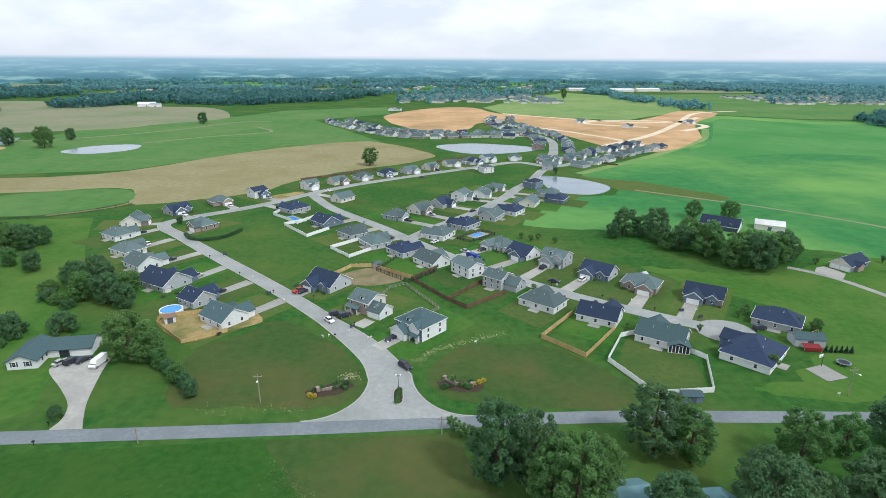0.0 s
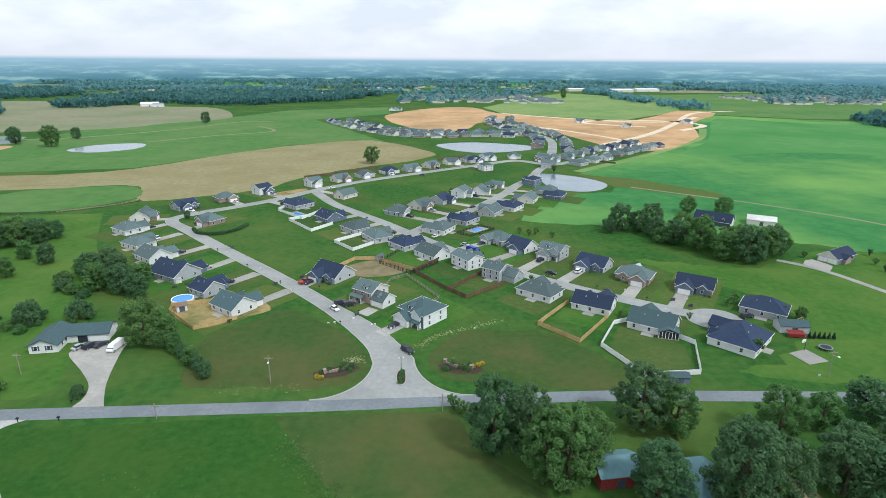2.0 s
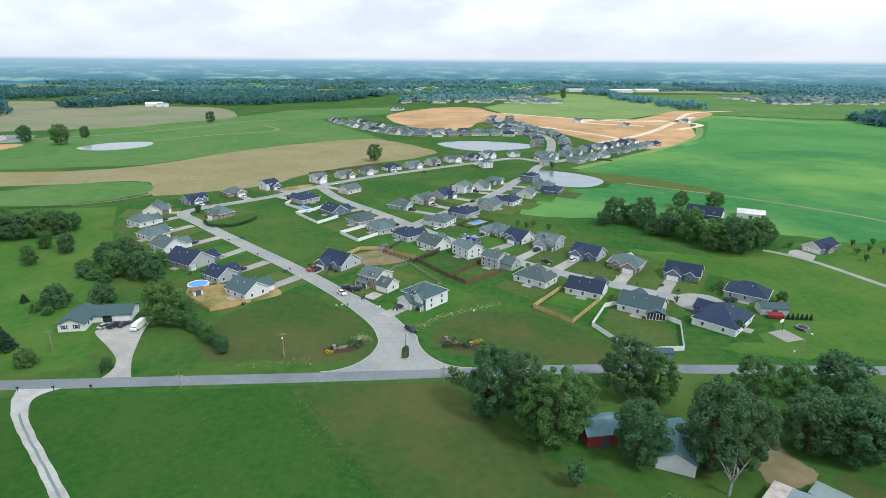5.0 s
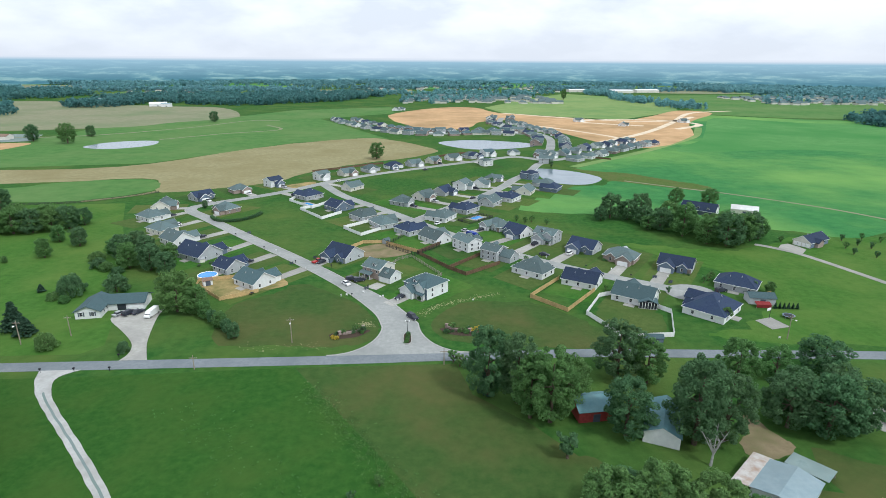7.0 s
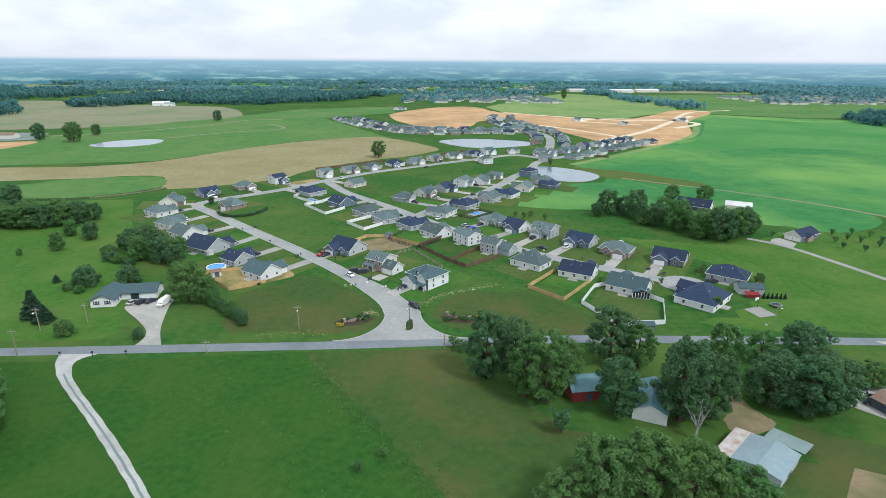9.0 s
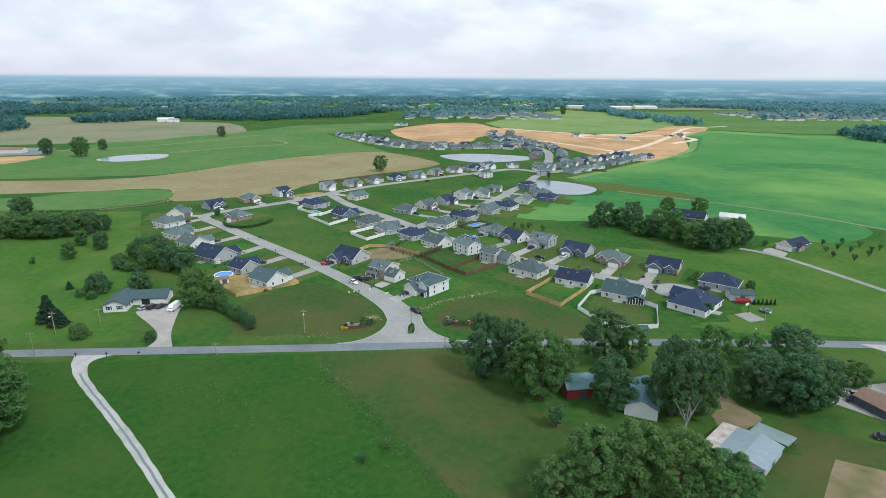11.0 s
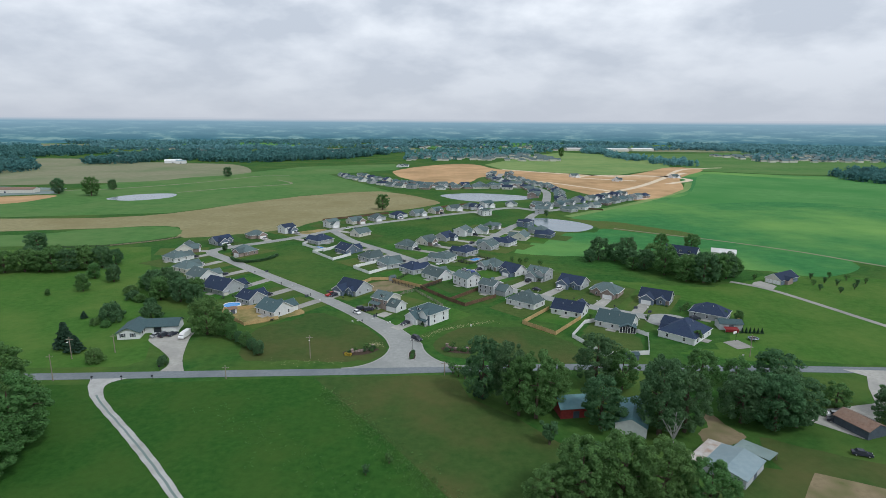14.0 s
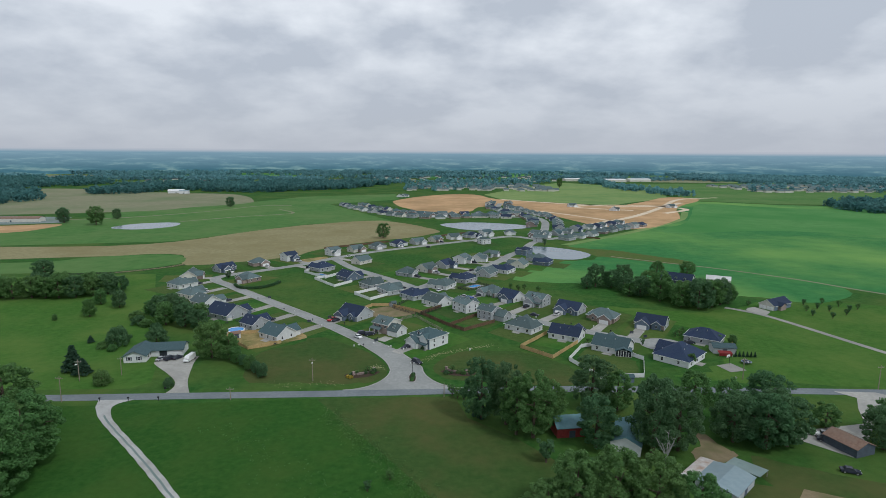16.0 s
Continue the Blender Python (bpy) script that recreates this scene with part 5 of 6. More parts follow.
for x, y, h, r in ((-159, 98, 8.8, 3.8), (-153, 115, 9, 4.6), (-166, 122, 8, 4.2), (-172, 92, 3, 1.6)):
    plant("mid", x, y, 1, "", "", None, h, r)
plant("mid", -119, 186, 0.6)
# field trees
plant("big", -27, 362, 1.15, "lone spreading oak at the stubble's edge", "", 1)
for x, y, s in ((-272, 692, 1.15), (-396, 486, 1.35), (-352, 470, 1.6), (-357, 527, 0.95)):
    plant("big", x, y, s, "lone tree in open pasture")
# the grove round the farmhouse
for x, y, h, r, v in ((114, 155, 14, 6.6, 0), (123, 152, 11, 6.0, 2), (133, 159, 13, 6.4, 0), (107, 150, 8, 4.0, 2), (141, 140, 13, 6.0, 1), (139, 119, 17, 6.8, 1), (145, 106, 13.5, 6.4, 3), (153, 103, 16, 7.4, 0), (162, 106, 15, 6.4, 1), (169, 110, 14.5, 6.2, 0), (175, 113, 10.5, 5.0, 1),
                      (132, 130, 12, 6.4, 2), (126, 131, 8, 4.4, 1), (152, 116, 12, 6.6, 1), (163, 124, 11, 6.0, 3), (145, 127, 11, 6.2, 1), (150, 134, 8, 5.0, 3), (167, 187, 10, 5.0, 1), (187, 185, 10, 5.6, 3), (128, 142, 10, 5.4, 0)):
    plant("big", x, y, 1, "tree in the farmhouse grove", "farmhouse grove", v, h, r)
for x, y in ((208, 96), (217, 100), (220, 95), (232, 104), (231, 95), (205, 87), (212, 82), (224, 88), (238, 98), (215, 108), (227, 110), (183, 107)):
    plant("small", x, y, 1.1, "young orchard tree on mown grass", "orchard saplings")
# estate gardens
for x, y, s in ((137.5, 44, 0.62), (133, 47, 0.5)):
    plant("mid", x, y, s)
for i in range(6):
    plant("fir", 131.2 + i * 1.5, 30.4 - i * 0.2, 1, "small slim clipped evergreen in a row", "evergreen row", i, 2.4, 0.6)
for x, y, s in ((108, 21.5, 1.6), (118, 56, 1.0), (123, 60, 1.1), (121, 58, 1.0), (99, 46, 0.9), (112, 33, 0.7), (52, 84, 0.9), (76, 50, 0.7), (32, 240, 1.5), (36, 243, 1.5), (40, 246, 1.5), (64, 146, 1.2), (68, 148, 1.2), (60, 150, 1.2), (75, 142, 1.2), (60, 250, 1.6), (120, 316, 2.0), (12, 214, 1.4)):
    plant("small", x, y, s)
hedge_line = side_line(curve_through([(-108, 164), (-103.5, 157), (-96, 154.5), (-89, 157.5), (-84.5, 165), (-83, 171)], 7), 0)
for x, y in hedge_line:
    plant("bush", x, y, 0.6, "clipped hedge bush behind the corner house", "hedge", 1)


for x, y, size in SHRUBS:
    plant("bush", x, y, size, "small shrub at a house front", "foundation shrubs")
plant("tall", 375, 1235, 1, "tall lone tree on the meadow rise", "", 1, 24, 7)


# ---- vehicles ----
WHEEL = Shape().tube((0, -0.11, 0), (0, 0.11, 0), 0.33, 0.33, 12).mesh("tyre", RUBBER)
RIM = Shape().tube((0, -0.12, 0), (0, 0.12, 0), 0.19, 0.19, 10).mesh("rim", STEEL)


def profile(points, half, taper=0.86):
    """A side outline swept across, narrower towards the top."""
    top = max(z for _, z in points)
    s = Shape()
    n = len(points)
    wide = [half * (1 - (1 - taper) * (z / top) ** 2) for _, z in points]
    s.add([(x, -w, z) for (x, z), w in zip(points, wide)] + [(x, w, z) for (x, z), w in zip(points, wide)],
          [(i, n + i, n + (i + 1) % n, (i + 1) % n) for i in range(n)] + [tuple(range(n)), tuple(range(2 * n - 1, n - 1, -1))])
    return s


BODIES = {
    "car": ([(-2.25, 0.3), (2.25, 0.3), (2.3, 0.7), (1.2, 0.92), (-1.7, 0.95), (-2.28, 0.85)], [(-1.65, 0.93), (1.0, 0.9), (0.35, 1.42), (-1.1, 1.45)], 0.9),
    "suv": ([(-2.35, 0.35), (2.35, 0.35), (2.4, 0.9), (1.3, 1.05), (-2.3, 1.1)], [(-2.2, 1.08), (1.15, 1.03), (0.5, 1.72), (-1.95, 1.75)], 0.95),
    "pickup": ([(-2.8, 0.45), (2.7, 0.45), (2.75, 1.0), (1.5, 1.15), (-2.8, 1.15)], [(-0.7, 1.13), (1.3, 1.12), (0.8, 1.82), (-0.5, 1.85)], 0.98),
    "van": ([(-3.0, 0.4), (2.9, 0.4), (3.0, 1.0), (2.4, 1.3), (1.7, 2.35), (-3.0, 2.45)], [(1.75, 1.35), (2.42, 1.28), (1.78, 2.2), (1.0, 2.2)], 1.02),
}


def vehicle(kind, x, y, turn, paint, label, category="car"):
    lower, upper, half = BODIES[kind]
    ob = tagged(place(kind if kind != "suv" else "car", x, y, turn, 0.08), label, category)
    part("body", profile(lower, half), PAINT[paint], ob)
    part("cabin_glass", profile(upper, half + (0.015 if kind == "van" else -0.04), 0.8), GLASS, ob)
    if kind != "van":
        roof = [p for p in upper if p[1] > 1.3]
        x0, x1, z = min(p[0] for p in roof), max(p[0] for p in roof), max(p[1] for p in roof)
        part("roof", Shape().box(x0 - 0.05, x1 + 0.05, -half * 0.72, half * 0.72, z - 0.05, z + 0.03), PAINT[paint], ob)
    ends = lower[0][0], lower[1][0]
    for wx in (ends[0] + 0.85, ends[1] - 0.85):
        for wy in (-half + 0.05, half - 0.05):
            w = part("wheel", WHEEL, None, ob, "", pose(wx, wy, 0.33))
            part("rim", RIM, None, w)
    for wy in (-half * 0.7, half * 0.7):
        part("headlight", Shape().box(ends[1] - 0.02, ends[1] + 0.07, wy - 0.16, wy + 0.16, 0.6, 0.76), WHITE, ob)
        part("tail_light", Shape().box(ends[0] - 0.06, ends[0] + 0.02, wy - 0.12, wy + 0.12, 0.62, 0.8), REDCLOTH, ob)


vehicle("van", -87.0, 34.6, -100, "white", "white delivery van parked on the driveway", "van")
vehicle("car", -98.2, 35.6, 62, "silver", "silver car parked by the ranch house")
vehicle("suv", -95.2, 36.0, 62, "dark", "dark car parked by the ranch house")
vehicle("car", -92.4, 36.8, 62, "dark", "dark car parked at the ranch house carport")
vehicle("suv", 1.8, 28.2, -52, "dark", "dark blue car at the street entrance")
vehicle("car", -23.8, 60.2, -53, "white", "white car parked along the street")
vehicle("pickup", -38.5, 86.5, 45, "red", "red pickup on a driveway", "pickup truck")
vehicle("suv", -19.0, 63.5, 25, "dark", "dark car on a driveway")
vehicle("suv", -22.2, 65.0, 25, "dark", "dark car on a driveway")
vehicle("car", 16.5, 146, 48, "white", "white car parked at the corner")
vehicle("suv", 119.8, 46.5, 15, "dark", "dark car in front of a garage")
vehicle("car", -76, 88, 130, "dark", "dark car on a driveway")
vehicle("car", 30, 131, -40, "silver", "silver car on a driveway")
vehicle("car", 62, 92, -30, "dark", "dark car on a driveway")
vehicle("pickup", 116, -33.5, -30, "white", "white pickup under the trees", "pickup truck")
vehicle("suv", 120.5, -35.8, -30, "silver", "silver car by the bungalow")
vehicle("car", 118, -38, -30, "dark", "dark car by the bungalow")
vehicle("car", 112.5, -54, -25, "dark", "dark blue car parked on grass")
vehicle("car", 42, 205, 50, "dark", "dark car parked on the street")
vehicle("car", -49, 262, 40, "white", "white car on a driveway")
vehicle("car", 15, 306, 35, "dark", "dark car on a driveway")

for x, y, turn, paint, kind in PARKED:
    vehicle(kind, x, y, turn, paint, f"{paint} {'pickup' if kind == 'pickup' else 'car'} parked on a house driveway", "pickup truck" if kind == "pickup" else "car")
truck = tagged(place("box_truck", 32.6, 121.0, -52, 0.08, 0.85), "bright blue refuse truck standing on the street", "truck")
part("cab", profile([(2.2, 0.6), (4.2, 0.6), (4.25, 1.6), (3.9, 2.7), (2.2, 2.8)], 1.2, 0.95), PAINT["blue"], truck)
part("windscreen", Shape().box(3.95, 4.2, -1.0, 1.0, 1.7, 2.5), GLASS, truck)
part("load_box", profile([(-4.2, 0.9), (2.0, 0.9), (2.0, 3.2), (-3.2, 3.3), (-4.4, 2.2)], 1.25, 0.95), PAINT["blue"], truck)
part("chassis", Shape().box(-4.2, 4.0, -0.5, 0.5, 0.45, 0.9), BLACK, truck)
for wx in (-2.8, -1.6, 3.2):
    for wy in (-1.1, 1.1):
        w = part("wheel", WHEEL, None, truck, "", pose(wx, wy, 0.42) @ Matrix.Scale(1.35, 4))
        part("rim", RIM, None, w)


# ---- yard things ----
pool = tagged(place("swimming_pool", -80, 70.5), "round above-ground pool with blue water and white rim", "pool")
n = 28
ring = [(math.cos(2 * math.pi * i / n), math.sin(2 * math.pi * i / n)) for i in range(n)]
wall = Shape()
wall.add([(x * r, y * r, z) for r, z in ((3.9, 0), (3.9, 1.3), (3.6, 1.3), (3.6, 0.9)) for x, y in ring],
         [(k * n + i, k * n + (i + 1) % n, (k + 1) * n + (i + 1) % n, (k + 1) * n + i) for k in range(3) for i in range(n)])
part("wall", wall, WHITE, pool, "white pool wall and rim")
part("water", Shape().add([(x * 3.62, y * 3.62, 1.12) for x, y in ring], [tuple(range(n))]), POOLWATER, pool, "blue pool water")
part("ladder", Shape().tube((3.9, 0, 0), (3.7, 0, 2.0), 0.04, 0.04, 5).tube((3.9, 0.5, 0), (3.7, 0.5, 2.0), 0.04, 0.04, 5).box(3.75, 3.9, 0, 0.5, 0.5, 0.56).box(3.72, 3.87, 0, 0.5, 0.9, 0.96), WHITE, pool)

for x, y, a, w, d in ((-60, 193, -48, 9, 4), (39, 158, 45, 7, 4)):
    ob = tagged(place("swimming_pool", x, y, a), "rectangular blue in-ground pool with pale deck", "pool")
    part("deck", Shape().box(-w / 2 - 2, w / 2 + 2, -d / 2 - 1.6, d / 2 + 1.6, -0.05, 0.12), CONCRETE, ob)
    part("water", Shape().box(-w / 2, w / 2, -d / 2, d / 2, 0.1, 0.15), POOLWATER, ob, "blue pool water")

tramp = tagged(place("trampoline", 131.2, 22.9), "round trampoline with blue edge pad on grass", "trampoline")
edge = Shape()
edge.add([(x * r, y * r, 0.9) for r in (2.0, 1.55) for x, y in ring], [(i, (i + 1) % n, n + (i + 1) % n, n + i) for i in range(n)])
part("edge_pad", edge, SIDING["blue"], tramp, "blue edge pad")
part("mat", Shape().add([(x * 1.56, y * 1.56, 0.88) for x, y in ring], [tuple(range(n))]), BLACK, tramp)
for i in range(6):
    part("leg", Shape().tube((ring[i * 4][0] * 1.9, ring[i * 4][1] * 1.9, 0), (ring[i * 4][0] * 1.9, ring[i * 4][1] * 1.9, 0.9), 0.04, 0.04, 6), STEEL, tramp)

hoop = tagged(place("basketball_hoop", 123.8, 22.2, 200), "basketball hoop on a post beside the pad", "basketball hoop")
part("post", Shape().tube((0, 0, 0), (0, 0, 3.2), 0.08, 0.07), BLACK, hoop)
part("backboard", Shape().box(-0.9, 0.9, -0.65, -0.6, 2.7, 3.8), WHITE, hoop)
part("arm", Shape().box(-0.05, 0.05, -0.6, 0, 3.0, 3.1), BLACK, hoop)
part("rim", Shape().box(-0.24, 0.24, -1.1, -0.65, 3.02, 3.06), REDCLOTH, hoop)

play = tagged(place("play_set", 134, 40, 25), "wooden swing set in a back yard", "swing set")
for x in (-2, 2):
    for s in (-1, 1):
        part("leg", Shape().tube((x, s * 1.2, 0), (x, 0, 2.4), 0.07, 0.07, 6), WOOD, play)
part("beam", Shape().tube((-2.2, 0, 2.4), (2.2, 0, 2.4), 0.08, 0.08, 6), WOOD, play)
for x in (-0.9, 0.9):
    part("swing", Shape().box(x - 0.25, x + 0.25, -0.1, 0.1, 0.5, 0.55).tube((x - 0.22, 0, 0.5), (x - 0.22, 0, 2.4), 0.015, 0.015, 4).tube((x + 0.22, 0, 0.5), (x + 0.22, 0, 2.4), 0.015, 0.015, 4), BLACK, play)


def utility_pole(x, y, height=9.0, light=False):
    ob = tagged(place("utility_pole", x, y), "weathered wooden utility pole at the roadside", "utility pole", "utility poles")
    part("pole", Shape().tube((0, 0, -0.3), (0, 0, height), 0.17, 0.11), POLEWOOD, ob)
    part("crossarm", Shape().box(-1.1, 1.1, -0.07, 0.07, height - 0.9, height - 0.75), POLEWOOD, ob)
    for e in (-1.0, -0.4, 0.4, 1.0):
        part("insulator", Shape().tube((e, 0, height - 0.75), (e, 0, height - 0.5), 0.05, 0.03, 6), STEEL, ob)
    if light:
        part("lamp_arm", Shape().tube((0, 0, height - 1.6), (0.3, -1.6, height - 1.2), 0.05, 0.04, 6), STEEL, ob)
        part("lamp_head", Shape().box(0.1, 0.5, -2.1, -1.5, height - 1.25, height - 1.05), WHITE, ob)


for x, y, h, light in ((-35.7, 12.5, 8.5, True), (-114, -2.1, 9, False), (-118, 15.3, 8, True), (120.4, 7.3, 8.5, True), (163, -3.6, 9, False), (-60, -2.6, 4.5, False), (10.5, -3.2, 5, False), (-106, 20.5, 7, False), (-185, 5.5, 9, False)):
    utility_pole(x, y, h, light)


def mailbox(x, y, turn=0):
    ob = tagged(place("mailbox", x, y, turn), "dark mailbox on a post by the road", "mailbox", "mailboxes")
    part("post", Shape().box(-0.06, 0.06, -0.06, 0.06, 0, 1.1), BLACK, ob)
    part("box", profile([(-0.3, 1.05), (0.3, 1.05), (0.3, 1.35), (0.15, 1.45), (-0.15, 1.45), (-0.3, 1.35)], 0.2, 0.9), BLACK, ob)


for x, y in ((-102, -2.2), (-92.9, -2.2), (-83.3, -2.2), (-84.2, 5.2), (-32, 80), (-48, 86), (-15, 56.5), (-66, 106), (-85, 128), (-20.5, 48), (42, 96), (60, 88.5), (76, 75), (91, 63), (61.5, 75), (27, 126)):
    mailbox(x, y)


def bin_pair(x, y, turn):
    for e in (0, 0.9):
        m = pose(x, y, 0, 0, 0, turn) @ Vector((e, 0, 0))
        ob = tagged(place("wheelie_bin", m.x, m.y, turn), "dark plastic wheeled bin at the kerb", "bin", "bins")
        part("bin", Shape().add([(-0.25, -0.28, 0.05), (0.25, -0.28, 0.05), (0.25, 0.25, 0.05), (-0.25, 0.25, 0.05), (-0.32, -0.36, 1.0), (0.32, -0.36, 1.0), (0.32, 0.34, 1.0), (-0.32, 0.34, 1.0)],
                                [(3, 2, 1, 0), (4, 5, 6, 7), (0, 1, 5, 4), (1, 2, 6, 5), (2, 3, 7, 6), (3, 0, 4, 7)]), SIDING["dark"], ob)
        part("lid", Shape().box(-0.34, 0.34, -0.4, 0.38, 1.0, 1.08), BLACK, ob)


for x, y, turn in ((-50, 85, 0), (-16, 55, 20), (-41, 92, 0), (100, 62, 0), (78, 72, 0), (36, 118, 0), (104, 56, 20), (-80, 132, 0)):
    bin_pair(x, y, turn)


def yard_sign(x, y, turn=0):
    ob = tagged(place("yard_sign", x, y, turn, 0, 0.75), "small white yard sign on two stakes", "sign", "yard signs")
    for e in (-0.3, 0.3):
        part("stake", Shape().box(e - 0.03, e + 0.03, -0.03, 0.03, 0, 1.3), WHITE, ob)
    part("board", Shape().box(-0.45, 0.45, -0.03, 0.03, 0.6, 1.25), WHITE, ob)


for x, y in ((-9.9, 46.6), (-9, 47), (-24.5, 48.5), (-22.5, 49), (-2.5, 44.5), (-3.5, 43.2), (-16.5, 51.5), (-42.5, 78.5), (-60, 103), (41, 98), (86, 72), (106, 62), (62, 88), (118, 7.5), (24, 42)):
    yard_sign(x, y, plant_rng.uniform(-40, 40))

# entrance island with its lamp and plants
island = [(1.5 * math.copysign(abs(math.cos(t)) ** 0.7, math.cos(t)), 13.4 + 4.1 * math.copysign(abs(math.sin(t)) ** 0.8, math.sin(t))) for t in [i * math.pi / 12 for i in range(24)]]
lone("traffic_island", Shape().prism(island, 0, 0.22), KERB, "oval raised concrete traffic island", "traffic island", "structure")
lone("island_bed", Shape().prism([(x * 0.78, 13.4 + (y - 13.4) * 0.86) for x, y in island], 0.2, 0.28), MULCH, "dark mulch bed on the island", "flower bed", "structure")
for y in (10.4, 11.8, 13.2, 14.6, 16.0):
    plant("bush", 0.1 * (y - 13), y, 0.42, "low shrub on the traffic island", "island shrubs")
street_lamp = tagged(place("street_lamp", 0, 16.6), "dark twin-headed lamp post on the island", "street lamp")
part("pole", Shape().tube((0, 0, 0.2), (0, 0, 4.6), 0.09, 0.06), BLACK, street_lamp)
for s in (-1, 1):
    part("arm", Shape().tube((0, 0, 4.4), (s * 0.6, 0, 4.7), 0.04, 0.04, 6), BLACK, street_lamp)
    part("lantern", Shape().tube((s * 0.6, 0, 4.3), (s * 0.6, 0, 4.75), 0.1, 0.2, 8), WHITE, street_lamp)


def rock(rng, size):
    s = Shape()
    ring2 = 6
    pts = [(0, 0, size * 0.6)]
    for k, (r, z) in enumerate(((0.7, 0.45), (1.0, 0.0))):
        for i in range(ring2):
            t = 2 * math.pi * (i + 0.5 * k) / ring2
            q = size * r * rng.uniform(0.75, 1.2)
            pts.append((q * math.cos(t), q * math.sin(t), size * z + rng.uniform(-0.05, 0.05) * size))
    faces = [(0, 1 + i, 1 + (i + 1) % ring2) for i in range(ring2)]
    faces += [(1 + i, 1 + ring2 + i, 1 + ring2 + (i + 1) % ring2, 1 + (i + 1) % ring2) for i in range(ring2)]
    return s.add(pts, faces)


stone_rng = random.Random(8)


def rubble(name, path, spread, count, size, label, material=None):
    """Scattered pale stones and straw along a line, one heap of stuff."""
    s = Shape()
    line = curve_through(path, 20)
    for i in range(count):
        x, y = stone_rng.choice(line)
        r = rock(stone_rng, stone_rng.uniform(0.3, 1.0) * size)
        dx, dy = stone_rng.gauss(0, spread), stone_rng.gauss(0, spread)
        s.add([(px + x + dx, py + y + dy, pz) for px, py, pz in r.v], r.f)
    lone(name, s, material or ROCK, label, "stones", "stuff")


rubble("swale_stones", [(5, 31), (10, 37), (17, 41.5), (25, 45), (34, 48)], 0.9, 320, 0.2, "pale stones along a drainage swale", CLOD)
rubble("verge_stones", [(-48, 9), (-40, 8), (-32, 10), (-24, 9)], 1.4, 90, 0.16, "pale rubble along the road verge", CLOD)
rubble("bed_stones", [(-16, 24), (-13, 25), (-12, 23)], 0.9, 140, 0.2, "pale stones by the entrance bed", CLOD)
rubble("field_stones", [(-28, -10), (-22, -18), (-17, -24)], 1.0, 40, 0.18, "pale clods at the field's edge", CLOD)

# entrance gardens on both sides
for cx, cy, flip in ((-18.5, 17.5, 1), (17, 17.5, -1)):
    bed = [(cx + 6.2 * math.cos(t) * (1 + 0.12 * math.sin(3 * t)), cy + 2.9 * math.sin(t) + flip * 1.4 * math.cos(t)) for t in [i * math.pi / 12 for i in range(24)]]
    patch("flower_bed", bed, 0.06, MULCH, "dark mulched entrance flower bed", "flower bed")
    wall = tagged(place("entrance_wall", cx + flip * 1.0, cy + 0.6, 28 * flip), "low curved brownish stone entrance wall", "wall")
    for i in range(9):
        t = (i - 4) / 4
        part("stone", Shape().box(-0.42, 0.42, -0.22, 0.22, 0, 0.6 + 0.3 * (1 - t * t)), SIDING["brick"], wall, "", pose(t * 3.6, 0.9 * t * t, 0, 0, 0, 26 * t))
    for s in (-1, 1):
        part("pillar", Shape().box(s * 4.1 - 0.4, s * 4.1 + 0.4, 0.6, 1.4, 0, 1.2).box(s * 4.1 - 0.5, s * 4.1 + 0.5, 0.5, 1.5, 1.2, 1.32), SIDING["brick"], wall, "brownish stone pillar with cap")
    for i in range(10):
        plant("bush", cx + stone_rng.uniform(-5, 5), cy + stone_rng.uniform(-1.8, 2.2) + flip * 0.4, stone_rng.uniform(0.25, 0.55), "low shrub in the entrance bed", "entrance shrubs")
    plant("small", cx + flip * 2, cy + 1.5, 0.9)
yellow = [broadleaf(99, 2.6, 2.2, 20, 60, 0.17, FLOWER, 0.05)]
KINDS["yellow"] = (yellow, "shrub", "yellow-leaved shrub")
for x, y in ((-23.4, 14.6), (-22.2, 14.2), (20.6, 17.8), (22.4, 18.6), (23.5, 19.2)):
    plant("yellow", x, y, 0.4, "yellow-leaved shrub in the entrance bed", "yellow shrubs")

# site pieces and yard furniture
for x, y in ((-84, 87), (-88, 84), (-80, 85), (-58, 52), (3, 60), (-20, 183), (30, 150), (97, 94), (92, 96), (40, 150)):
    ob = tagged(place("patio_table", x, y, plant_rng.uniform(0, 90)), "dark patio table with chairs in a back yard", "patio set", "patio sets")
    part("tabletop", Shape().box(-0.8, 0.8, -0.5, 0.5, 0.7, 0.75), BLACK, ob)
    for lx in (-0.7, 0.7):
        for ly in (-0.4, 0.4):
            part("leg", Shape().box(lx - 0.04, lx + 0.04, ly - 0.04, ly + 0.04, 0, 0.7), BLACK, ob)
for x, y, s in ((-88.5, 89.5, 1.0), (100, 95, 1.2)):
    ob = tagged(place("play_hut", x, y, 30, 0, s), "small pale play hut in a back yard", "play hut")
    part("wall", Shape().box(-1, 1, -1, 1, 0, 1.6).wedge(-1, 1, -1, 1, 1.6, 0.7), SIDING["cream"], ob)
    part("roof", Shape().gable(-1.2, 1.2, -1.2, 1.2, 1.6, 0.8, 0.08), SIDING["grey"], ob)
# screened porch of the house with the white fence
porch = tagged(place("screen_porch", 85.8, 33.6, -18), "dark screened porch with white posts and pale gable roof", "porch")
part("screen", Shape().box(-3.0, 3.0, -1.6, 1.8, 0.1, 2.3), GLASS, porch, "dark mesh screen")
part("roof", Shape().gable_y(-3.4, 3.4, -2.0, 3.5, 2.35, 1.3, 0.15), TEALROOF, porch)
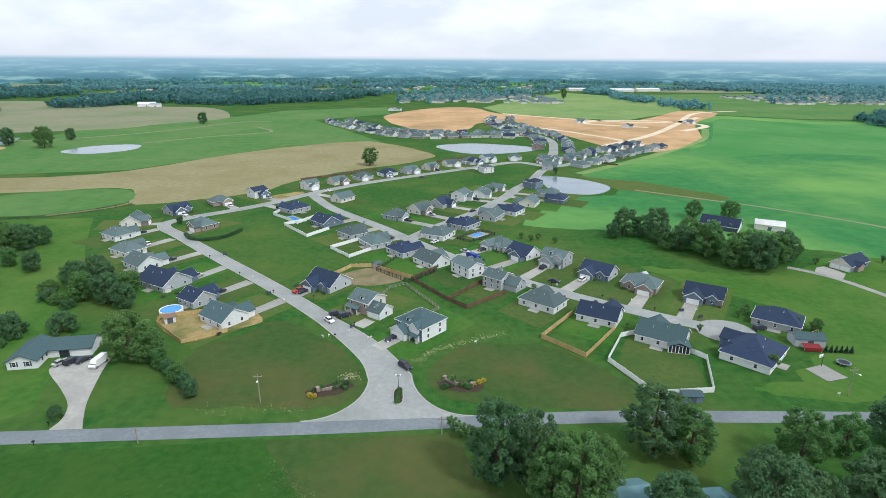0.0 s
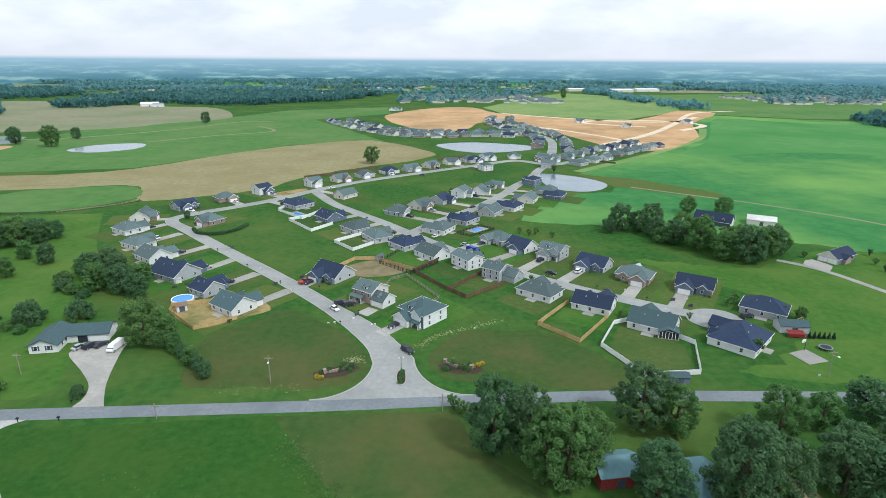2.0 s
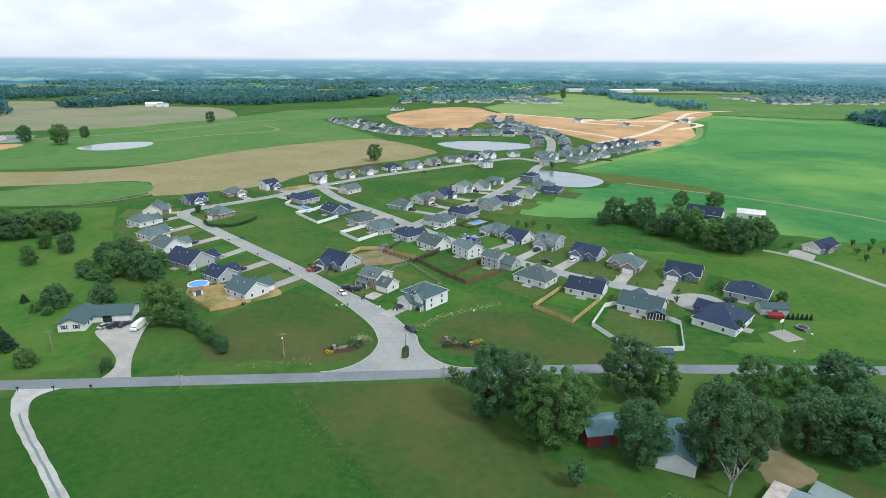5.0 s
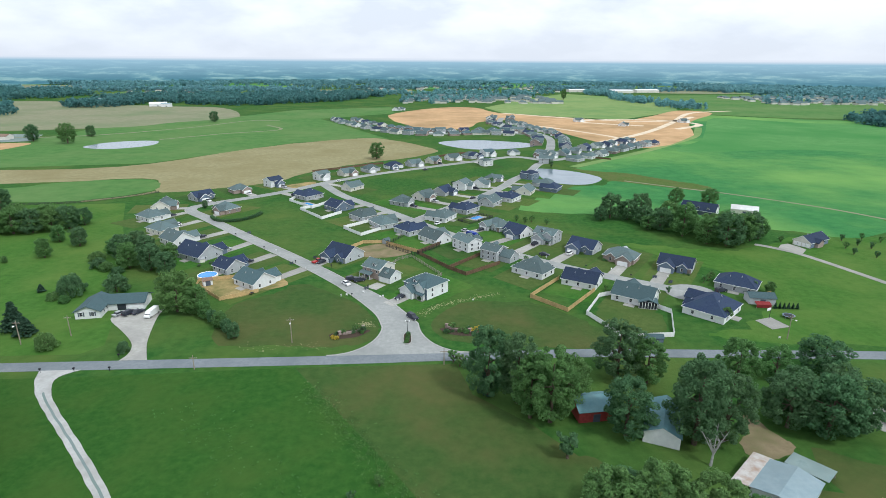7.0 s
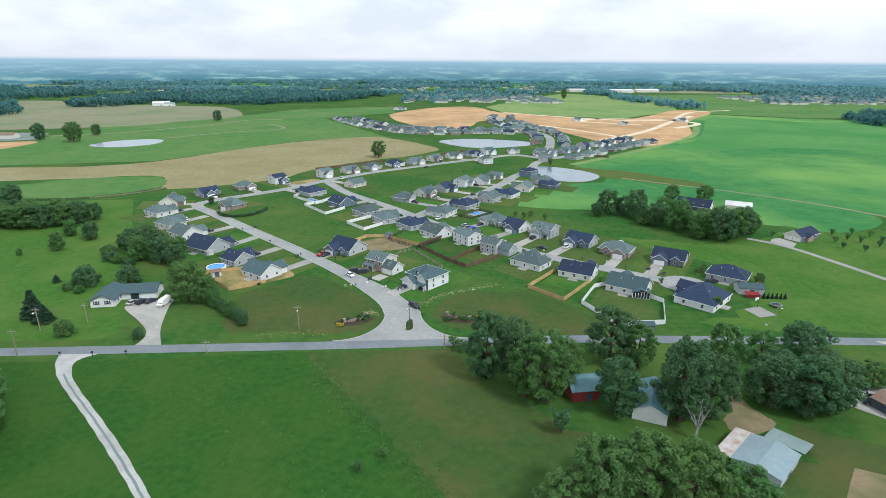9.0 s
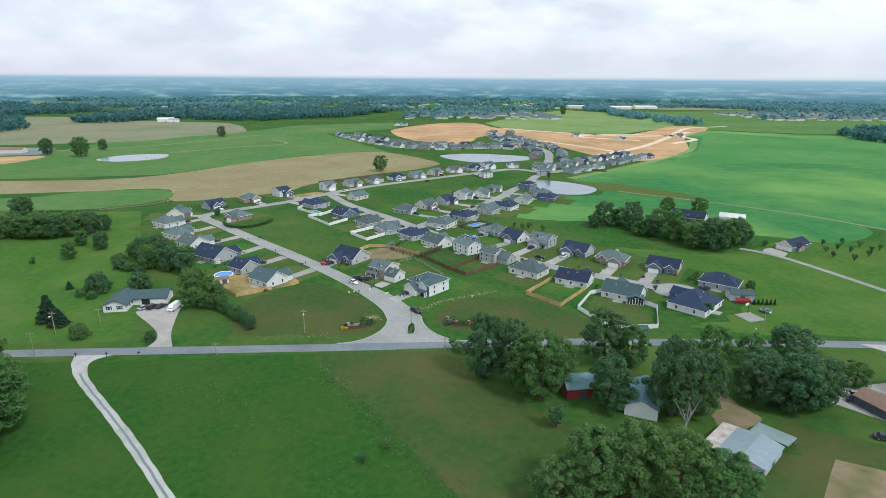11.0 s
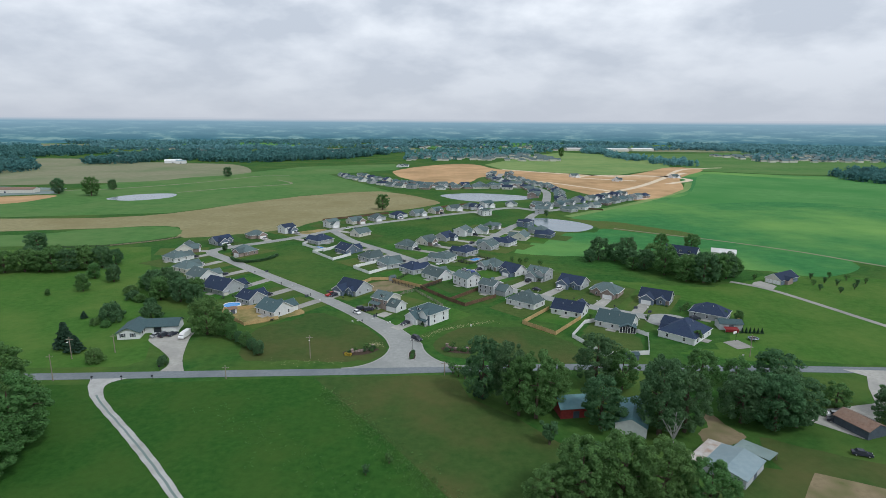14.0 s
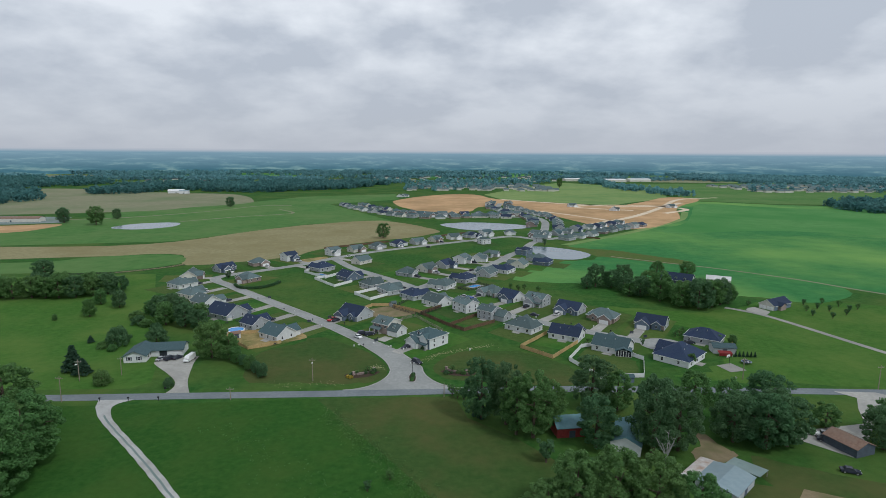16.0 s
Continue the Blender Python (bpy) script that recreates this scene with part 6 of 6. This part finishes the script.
for i in range(7):
    part("post", Shape().box(-3.0 + i - 0.08, -3.0 + i + 0.08, -1.72, -1.58, 0, 2.35), WHITE, porch)
part("floor", Shape().box(-3.2, 3.2, -1.8, 1.8, 0, 0.12), CONCRETE, porch)


# ---- far woods, town and horizon ----
def woodland(name, areas, label, material, per=12, size=2.0, height=(9, 16)):
    """Far woods of single crowns with uneven edges and clearings. areas: an outline and the ground that each tree takes."""
    rng = np.random.default_rng(round(abs(areas[0][0][0][0]) + areas[0][0][0][1]))
    centres, radii = [], []
    for outline, ground, clear in areas:
        pts = np.array(outline, float)
        low, high = pts.min(0), pts.max(0)
        count = int((high - low).prod() / ground)
        for x, y in rng.uniform(low - 12, high + 12, (count, 2)):
            wx, wy = x + 22 * noise.noise((x / 60, y / 60, 3.0)), y + 22 * noise.noise((x / 60, y / 60, 9.0))
            inside = False
            for (xa, ya), (xb, yb) in zip(pts, np.roll(pts, 1, 0)):
                if (ya > wy) != (yb > wy) and wx < (xb - xa) * (wy - ya) / (yb - ya) + xa:
                    inside = not inside
            if not inside or noise.noise((x / 190, y / 120, 0.5)) > clear:
                continue
            h = rng.uniform(*height) * (1 + 0.35 * noise.noise((x / 45, y / 45, 5.0)))
            for k in range(3):
                centres.append((x + rng.normal() * h * 0.14, y + rng.normal() * h * 0.14, h * (0.3 + 0.22 * k)))
                radii.append(h * (0.36 - 0.06 * k))
    v, f = leaf_cards(np.array(centres), radii, per, size, rng, 0.9)
    v[:, 2] = np.maximum(v[:, 2], 0.0)
    return lone(name, card_mesh(name, v, f, material), None, label, "woods", "stuff")


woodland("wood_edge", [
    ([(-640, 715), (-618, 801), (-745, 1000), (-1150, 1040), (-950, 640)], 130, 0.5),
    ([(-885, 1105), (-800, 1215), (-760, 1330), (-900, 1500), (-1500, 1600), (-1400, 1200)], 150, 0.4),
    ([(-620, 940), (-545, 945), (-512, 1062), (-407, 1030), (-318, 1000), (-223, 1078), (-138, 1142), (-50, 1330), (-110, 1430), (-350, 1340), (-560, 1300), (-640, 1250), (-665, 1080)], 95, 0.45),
    ([(685, 722), (655, 630), (676, 588), (900, 540), (1020, 690), (780, 790)], 100, 0.6)], "dark green wood edge behind the fields, blued for haze", NEARWOODS, 13, 1.8, (10, 17))
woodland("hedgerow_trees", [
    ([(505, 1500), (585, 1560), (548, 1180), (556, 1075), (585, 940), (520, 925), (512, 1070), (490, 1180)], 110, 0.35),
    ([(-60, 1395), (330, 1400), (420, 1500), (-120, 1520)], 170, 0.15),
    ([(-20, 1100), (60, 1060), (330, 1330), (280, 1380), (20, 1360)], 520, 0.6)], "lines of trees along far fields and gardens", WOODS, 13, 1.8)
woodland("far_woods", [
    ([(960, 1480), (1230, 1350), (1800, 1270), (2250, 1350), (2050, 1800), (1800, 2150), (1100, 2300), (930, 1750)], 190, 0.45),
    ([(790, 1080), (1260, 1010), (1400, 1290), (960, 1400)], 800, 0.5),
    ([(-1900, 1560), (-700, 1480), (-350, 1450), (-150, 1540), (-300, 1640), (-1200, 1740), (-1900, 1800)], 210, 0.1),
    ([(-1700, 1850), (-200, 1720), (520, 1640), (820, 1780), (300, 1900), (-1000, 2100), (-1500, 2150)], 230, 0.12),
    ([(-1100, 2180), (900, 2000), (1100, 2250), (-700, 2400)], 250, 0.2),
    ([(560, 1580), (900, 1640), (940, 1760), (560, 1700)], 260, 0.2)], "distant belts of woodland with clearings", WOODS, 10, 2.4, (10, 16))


def hamlet(name, count, x0, x1, y0, y1, label, seed):
    """Rows of far houses, too small to tell apart one by one."""
    rng2 = random.Random(seed)
    walls, roofs = Shape(), Shape()
    for _ in range(count):
        x, y = rng2.uniform(x0, x1), rng2.uniform(y0, y1)
        w, d, t = rng2.uniform(10, 16), rng2.uniform(8, 11), rng2.uniform(2.8, 5)
        walls.box(x - w / 2, x + w / 2, y - d / 2, y + d / 2, 0, t)
        if rng2.random() < 0.5:
            roofs.gable(x - w / 2 - 0.4, x + w / 2 + 0.4, y - d / 2 - 0.4, y + d / 2 + 0.4, t, d * 0.3)
        else:
            roofs.hip(x - w / 2 - 0.4, x + w / 2 + 0.4, y - d / 2 - 0.4, y + d / 2 + 0.4, t, d * 0.32)
    lone(name, walls, SIDING["cream"], label, "houses", "stuff")
    lone(name + "_roofs", roofs, GREYROOF, "grey roofs of " + label, "roofs", "stuff")


hamlet("far_estate", 170, -10, 330, 1080, 1340, "pale houses of the next estate", 1)
hamlet("far_town", 230, 800, 1300, 1060, 1330, "pale houses of a far town", 2)
hamlet("far_hamlet", 60, -1600, -150, 1350, 1750, "scattered far farmhouses", 3)
hamlet("far_hamlet", 50, -150, 450, 1500, 1900, "scattered far town houses", 4)
for x, y, w, d in ((620, 1560, 90, 40), (720, 1590, 70, 40), (510, 1600, 50, 30), (-175, 1330, 34, 20), (-205, 1325, 22, 16), (-130, 1345, 26, 16), (-900, 1450, 40, 20)):
    shed("warehouse", x, y, 4, w, d, 7, 0.12, SIDING["cream"], SIDING["white"], "large pale far warehouse among trees", "warehouse")

# glowing backdrop ring at the land's end, haze painted into its colours
n = FARPLAIN.node_tree.nodes
l = FARPLAIN.node_tree.links
n.clear()
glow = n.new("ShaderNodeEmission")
place_node = n.new("ShaderNodeNewGeometry")
parts = n.new("ShaderNodeSeparateXYZ")
l.new(place_node.outputs["Position"], parts.inputs[0])

plan = n.new("ShaderNodeMapping")
plan.inputs["Scale"].default_value = (0.008, 0.008, 0.075)
l.new(place_node.outputs["Position"], plan.inputs["Vector"])
bands = n.new("ShaderNodeTexNoise")
bands.inputs["Scale"].default_value, bands.inputs["Detail"].default_value, bands.inputs["Roughness"].default_value = 1.0, 8.0, 0.68
l.new(plan.outputs[0], bands.inputs["Vector"])
# painted haze thickens with height over the belts
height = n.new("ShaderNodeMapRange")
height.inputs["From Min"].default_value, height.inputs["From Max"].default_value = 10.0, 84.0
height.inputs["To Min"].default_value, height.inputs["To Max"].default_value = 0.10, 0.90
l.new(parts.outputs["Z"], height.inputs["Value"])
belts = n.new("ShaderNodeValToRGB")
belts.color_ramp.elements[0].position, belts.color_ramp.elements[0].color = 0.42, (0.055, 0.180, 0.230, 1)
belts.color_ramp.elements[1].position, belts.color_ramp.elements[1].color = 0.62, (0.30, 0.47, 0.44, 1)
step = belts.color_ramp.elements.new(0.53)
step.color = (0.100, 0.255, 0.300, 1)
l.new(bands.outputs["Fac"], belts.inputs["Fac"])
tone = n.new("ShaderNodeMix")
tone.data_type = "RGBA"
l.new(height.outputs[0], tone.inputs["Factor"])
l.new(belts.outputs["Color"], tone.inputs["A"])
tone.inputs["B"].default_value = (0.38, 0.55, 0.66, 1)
# the top edge is painted over into the sky's colour
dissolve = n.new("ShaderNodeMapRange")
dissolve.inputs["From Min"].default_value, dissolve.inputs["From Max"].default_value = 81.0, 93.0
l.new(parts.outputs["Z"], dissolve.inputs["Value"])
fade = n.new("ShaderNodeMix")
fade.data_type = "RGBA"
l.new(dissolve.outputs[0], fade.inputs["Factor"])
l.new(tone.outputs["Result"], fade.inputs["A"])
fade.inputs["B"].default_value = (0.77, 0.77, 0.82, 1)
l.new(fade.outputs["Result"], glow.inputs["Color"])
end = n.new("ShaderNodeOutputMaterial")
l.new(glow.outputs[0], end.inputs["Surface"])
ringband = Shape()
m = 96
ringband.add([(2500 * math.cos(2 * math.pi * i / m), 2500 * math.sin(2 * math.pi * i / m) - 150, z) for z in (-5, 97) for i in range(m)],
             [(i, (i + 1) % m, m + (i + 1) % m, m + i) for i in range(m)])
lone("backdrop", ringband, FARPLAIN, "glowing backdrop with blue haze painted along the horizon", "backdrop", "structure")
